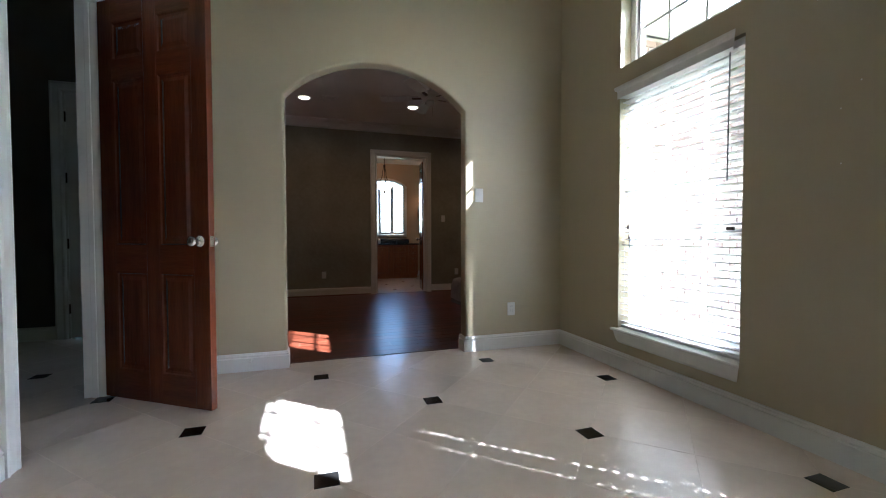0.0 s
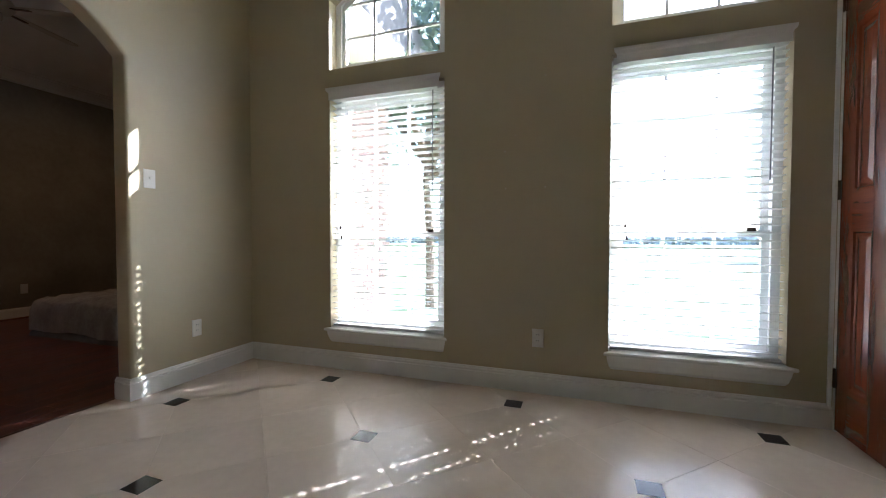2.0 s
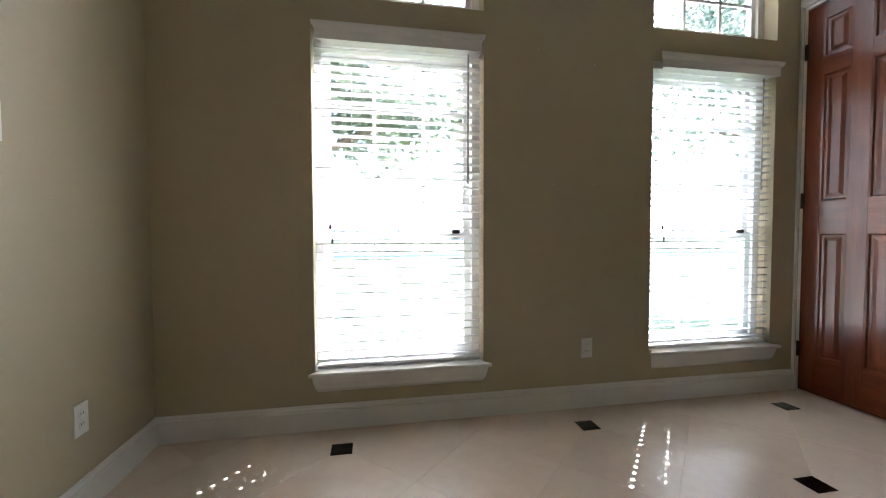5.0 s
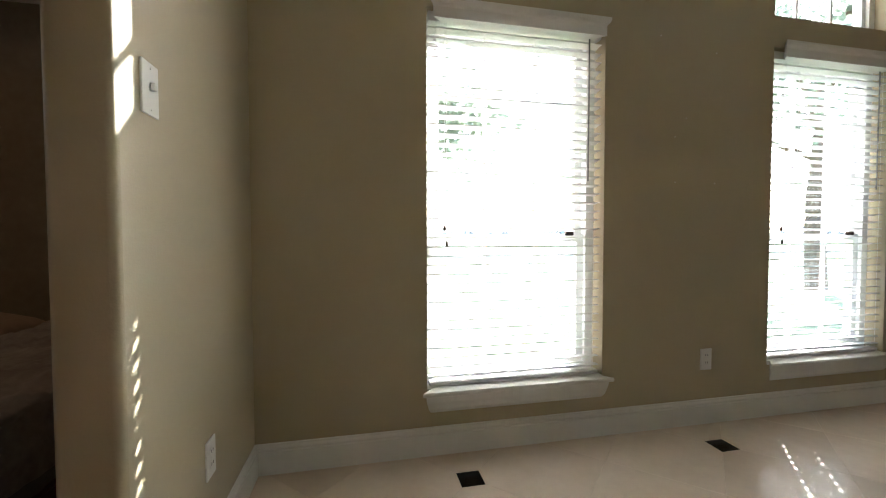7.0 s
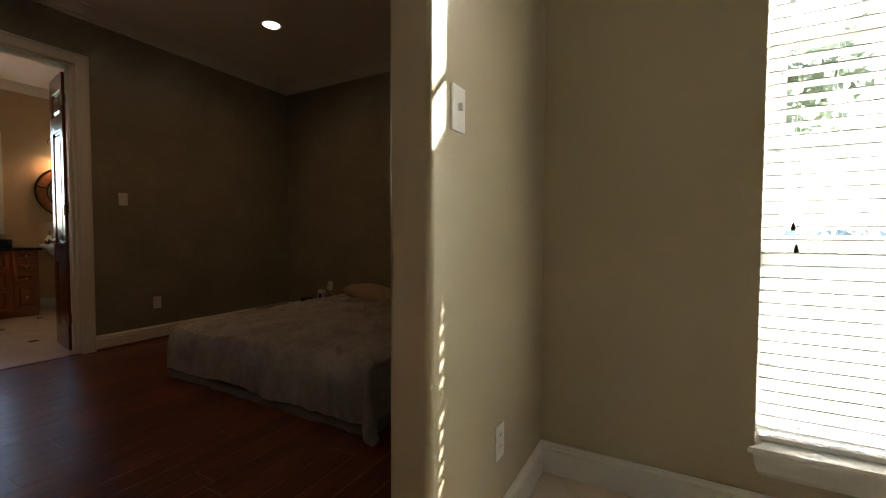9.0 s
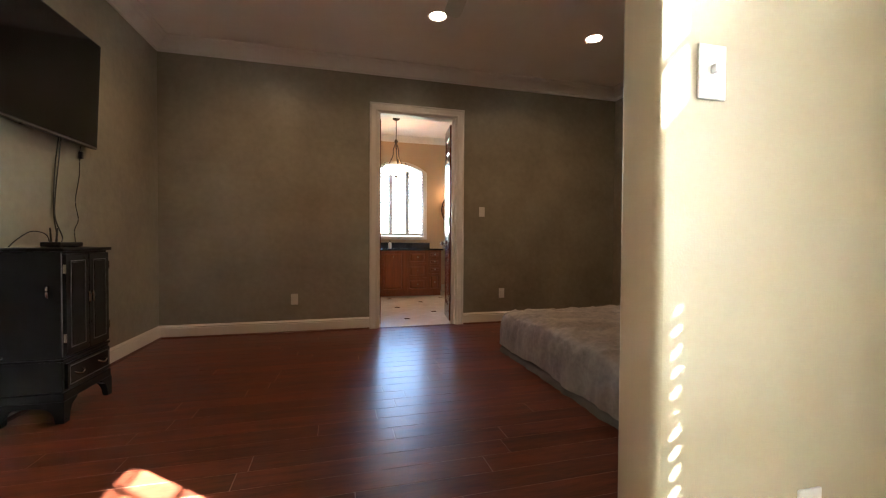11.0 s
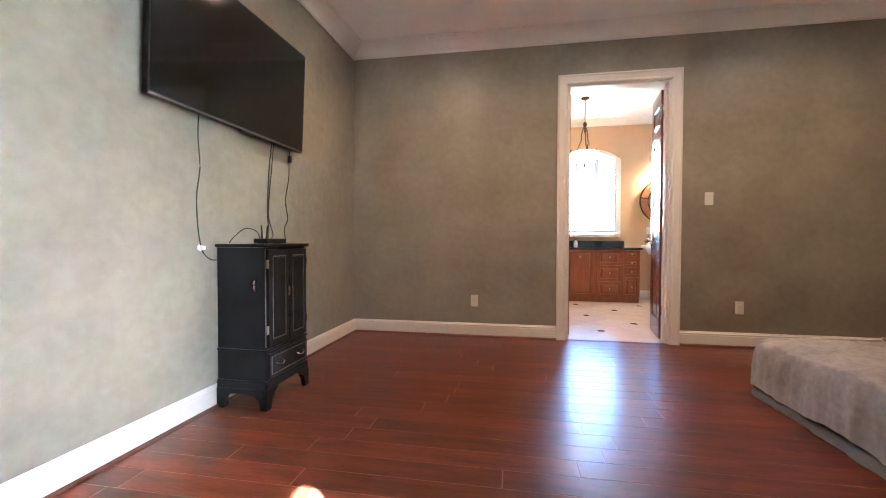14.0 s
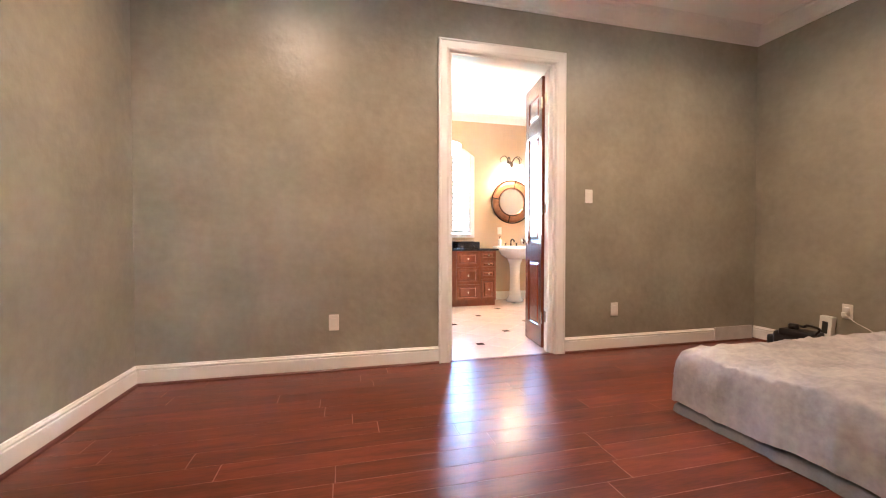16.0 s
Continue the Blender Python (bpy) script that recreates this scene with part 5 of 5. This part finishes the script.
for i in range(3):
    u0, u1 = 1.767 + i * 0.3245, 1.767 + (i + 1) * 0.3245 - 0.003
    sh = part("shutter", box((u0, -0.014, 1.10), (u0 + 0.035, 0.012, 2.36 + (0.07 if i == 1 else 0))), WHITE, t)
    part("stile", box((u1 - 0.035, -0.014, 1.10), (u1, 0.012, 2.36 + (0.07 if i == 1 else 0))), WHITE, sh)
    part("rail", box((u0 + 0.035, -0.013, 1.10), (u1 - 0.035, 0.011, 1.15)), WHITE, sh)
    bm = bmesh.new()
    for kk in range(19):
        z = 1.185 + kk * 0.062
        bmm = Matrix.Translation(((u0 + u1) / 2, 0, z)) @ Matrix.Rotation(radians(-8), 4, "X")
        bmesh.ops.create_cube(bm, size=1.0, matrix=bmm @ Matrix.Diagonal((u1 - u0 - 0.072, 0.05, 0.006, 1)))
    part("louvre", bm, WHITE, sh)

# ---------------------------------------------------------------- outdoors
g = bmesh.new()
bmesh.ops.create_grid(g, x_segments=40, y_segments=40, size=400, matrix=Matrix.Translation((0, 0, -0.16)))
tagged(link("ground", g, LAWN), "sunlit green lawn round the house", "ground", kind="structure")

# the bedroom's outer wall with its eave
ext = thing("wall_exterior", Matrix.Translation((WX + 0.2, AY + 0.02, 0)), "red-brown brick outer wall of the bedroom", "wall", kind="structure")
part("mortar", box((0.0, -0.105, -0.2), (2.05, -0.002, 2.96)), MORTAR, ext)
bm = box((WX + 0.2, AY - 0.62, 2.98), (5.4, AY - 0.085, 3.16))
add_box(bm, (BX1 + 0.155, AY - 0.085, 2.98), (5.4, BY + 0.6, 3.16))
tagged(link("eave_bedroom", bm, SOFFIT), "white boxed eave over the bedroom wall", "eave", kind="structure")
rf = bmesh.new()
add_prism(rf, [(-0.3, 3.16), (2.6, 3.16), (-0.3, 4.6)], 0, 5.2, Matrix.Translation((WX + 0.5, AY - 0.62, 0)))
tagged(link("roof_bedroom", rf, SHINGLE), "grey shingled roof over the bedroom", "roof", kind="structure")
tagged(link("eave_front", box((WX + 0.2, -3.3, 3.37), (WX + 0.62, AY - 0.62, 3.55)), SOFFIT), "white boxed eave above the windows", "eave", kind="structure")
tagged(link("kerb", box((22.0, -60, -0.16), (22.3, 60, -0.02), 0.02), CONCRETE), "pale concrete kerb at the lawn's edge", "kerb", kind="structure")
tagged(link("road", box((22.3, -60, -0.17), (30.0, 60, -0.14)), material("grey_asphalt", (0.06, 0.06, 0.058), 0.9, vary=0.15, scale=5)), "grey asphalt road beyond the lawn", "road", kind="structure")


# unseen slab and wall, added to keep daylight off the hall door
tagged(link("hall_door_shade_slab", box((-4.1, 5.65, 2.75), (-0.85, 9.5, 2.9)), SOFFIT), "unseen white slab added to shade the hall door", "porch roof", kind="structure")
tagged(link("hall_door_shade_wall", box((-4.1, 9.4, -0.2), (-0.85, 9.5, 2.75)), MORTAR), "unseen plain wall added to shade the hall door", "wall", kind="structure")


def tree(x, y, h, r, seed, label, girth=0.20):
    rnd = random.Random(seed)
    t = thing("tree", pose(x, y, -0.16), label, "tree")
    bm = bmesh.new()
    add_tube(bm, bend([(0, 0, -0.1), (0.05, 0.03, h * 0.2), (-0.04, 0.06, h * 0.38), (0.05, 0, h * 0.62)]), girth, 10, girth * 0.5)
    tips = []
    for i in range(11):
        a = rnd.uniform(0, 6.28)
        z0 = h * rnd.uniform(0.32, 0.6)
        ln = r * rnd.uniform(0.6, 1.0)
        e = (ln * math.cos(a), ln * math.sin(a), z0 + h * rnd.uniform(0.10, 0.34))
        add_tube(bm, bend([(0, 0, z0), (e[0] * 0.5, e[1] * 0.5, z0 + (e[2] - z0) * 0.65), e], 4), 0.07, 6, 0.02)
        tips += [e, (e[0] * 0.6, e[1] * 0.6, z0 + (e[2] - z0) * 0.75)]
    tips.append((0, 0, h * 0.9))
    part("trunk", bm, BARK, t)
    verts, faces = [], []
    for cx, cy, cz in tips:
        for _ in range(330):
            d = Vector((rnd.gauss(0, 1), rnd.gauss(0, 1), rnd.gauss(0, 0.75))) * r * 0.2
            c = Vector((cx, cy, cz)) + d
            q = Euler((rnd.uniform(0, 6.3), rnd.uniform(0, 6.3), rnd.uniform(0, 6.3))).to_matrix()
            s = rnd.uniform(0.06, 0.12)
            b = len(verts)
            for p in ((-s * 0.5, 0, 0), (0, -s, 0.01), (s * 0.5, 0, 0), (0, s, 0.01)):
                verts.append(tuple(c + q @ Vector(p)))
            faces.append((b, b + 1, b + 2, b + 3))
    me = bpy.data.meshes.new("crown")
    me.from_pydata(verts, [], faces)
    me.materials.append(LEAF)
    o = new("crown", me)
    o.parent = t
    return t


for x, y, h, r, s, lb in ((9.3, 8.6, 8.0, 3.4, 3, "leafy oak standing on the lawn"), (6.3, 3.62, 6.0, 2.0, 5, "slim leafy tree near the house"), (17.0, 15.0, 10.0, 4.5, 9, "broad leafy tree by the road"), (7.4, -6.0, 8.5, 3.2, 11, "leafy tree on the open lawn")):
    tree(x, y, h, r, s, lb, 0.09 if h < 6.2 else 0.20)
verts, faces = [], []
rnd = random.Random(21)
for i in range(9000):
    y = rnd.uniform(-70, 80)
    c = Vector((85 + rnd.gauss(0, 1.5), y * 2, abs(rnd.gauss(0, 0.9 + 0.6 * noise.noise(Vector((y * 0.15, 0, 0)))))))
    q = Euler((rnd.uniform(0, 6.3), rnd.uniform(0, 6.3), rnd.uniform(0, 6.3))).to_matrix()
    b = len(verts)
    s = rnd.uniform(0.3, 0.6)
    verts += [tuple(c + q @ Vector(p)) for p in ((-s, 0, 0), (0, -s, 0.1), (s, 0, 0), (0, s, 0.1))]
    faces.append((b, b + 1, b + 2, b + 3))
me = bpy.data.meshes.new("far_woods")
me.from_pydata(verts, [], faces)
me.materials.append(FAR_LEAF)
tagged(new("far_woods", me), "line of far trees beyond the road, greyed for distance haze", "woods", kind="stuff")

# ---------------------------------------------------------------- floors, laid piece by piece, and bricks
SIDE = 0.4585


def tile_floor(name, ox, oy, side, inset, regions, label, limit):
    """Square tiles laid on the diagonal; at every second corner a small black square, for which the tiles are cut."""
    x0, x1 = min(r[0] for r in regions), max(r[1] for r in regions)
    y0, y1 = min(r[2] for r in regions), max(r[3] for r in regions)
    fl = thing(name, Matrix.Identity(4), label, "floor", kind="structure")
    part("grout", box((x0, y0, -0.05), (x1, y1, -0.0009)), GROUT, fl)
    q = side / math.sqrt(2)
    j = 0.0010
    cut = inset / math.sqrt(2)
    n = int((x1 - x0 + y1 - y0) / q) + 4
    made = 0
    for a in range(-n, n):
        for b in range(-n, n):
            cx, cy = ox + (a + b + 1) * q, oy + (b - a) * q
            if not (x0 - q < cx < x1 + q and y0 - q < cy < y1 + q):
                continue
            h = q - j * 1.414
            corners = [(cx - h, cy), (cx, cy - h), (cx + h, cy), (cx, cy + h)]
            grid = [(a, b), (a + 1, b), (a + 1, b + 1), (a, b + 1)]
            poly = []
            for i in range(4):
                p, nx, pv = corners[i], corners[(i + 1) % 4], corners[i - 1]
                if grid[i][0] % 2 == 0 and grid[i][1] % 2 == 0:
                    for o in (pv, nx):
                        k = (cut + j) / (math.hypot(o[0] - p[0], o[1] - p[1]))
                        poly.append((p[0] + (o[0] - p[0]) * k, p[1] + (o[1] - p[1]) * k))
                else:
                    poly.append(p)
            for r in regions:
                c = clip_poly(poly, *r)
                if len(c) >= 3:
                    bm, at = slab_piece(c, 0.0, 0.012, 0.0012)
                    o = part("tile", bm, TILE, fl)
                    o.location = (*at, 0)
            if a % 2 == 0 and b % 2 == 0:
                ix, iy = ox + (a + b) * q, oy + (b - a) * q
                hs = inset / 2 - j
                for r in regions:
                    c = clip_poly([(ix - hs, iy - hs), (ix + hs, iy - hs), (ix + hs, iy + hs), (ix - hs, iy + hs)], *r)
                    if len(c) >= 3:
                        bm, at = slab_piece(c, 0.0004, 0.012, 0.001)
                        o = part("inset_tile", bm, INSET, fl, "polished black inset")
                        o.location = (*at, 0)
    return fl


tile_floor("floor", 1.812, 2.275, SIDE, 0.104, ((LX, WX, -3.2, AY + 0.02), (LX, 1.9, AY + 0.02, 3.985), (-4.0, LX, -1.5, 5.5)), "polished cream travertine tiles with black insets", 300)
tile_floor("floor_bathroom", 1.963, 8.262, 0.3225, 0.072, ((0.9, 4.3, BY + 0.02, 10.95),), "cream stone bathroom tiles with black insets", 300)

fl = thing("floor_bedroom", Matrix.Identity(4), "dark cherry laminate planks", "floor", kind="structure")
part("underlay", box((-0.80, 3.985, -0.05), (BX1, BY, -0.0007)), PLANK_GAP, fl)
part("threshold", box((0.25, 3.972, -0.002), (1.75, 3.998, 0.004), 0.002), SHOE, fl)
part("threshold", box((1.53, BY - 0.005, -0.002), (2.465, BY + 0.03, 0.004), 0.002), SHOE, fl)
PW, PL = 0.130, 1.22
row = 0
y = 3.99
rnd = random.Random(4)
while y < BY:
    x = -0.80 - rnd.uniform(0, PL)
    while x < BX1:
        c = clip_poly([(x, y), (x + PL - 0.0020, y), (x + PL - 0.0020, y + PW - 0.0033), (x, y + PW - 0.0033)], -0.80, BX1, 3.99, BY)
        if len(c) >= 3:
            bm, at = slab_piece(c, 0.0, 0.01, 0.0012)
            o = part("plank", bm, PLANK, fl)
            o.location = (*at, 0)
        x += PL
    y += PW

bm = box((-0.0975, -0.008, -0.029), (0.0975, 0.02, 0.029), 0.004, 1)
brick0 = part("brick", bm, BRICK, ext)
k = 0
for r in range(4, 34):
    for c in range(10):
        o = brick0 if k == 0 else new("brick", brick0.data)
        o.parent = ext
        o.location = (0.10 + c * 0.205 + (0.1025 if r % 2 else 0) + random.uniform(-0.002, 0.002), -0.110 + random.uniform(-0.002, 0.002), -0.10 + r * 0.068)
        k += 1
bm = bmesh.new()
for r in list(range(0, 4)) + list(range(34, 45)):
    for c in range(10):
        ux, uz = 0.10 + c * 0.205 + (0.1025 if r % 2 else 0), -0.10 + r * 0.068
        add_box(bm, (ux - 0.0975, -0.118, uz - 0.029), (ux + 0.0975, -0.09, uz + 0.029))
part("bricks", bm, BRICK, ext)["kind"] = "stuff"
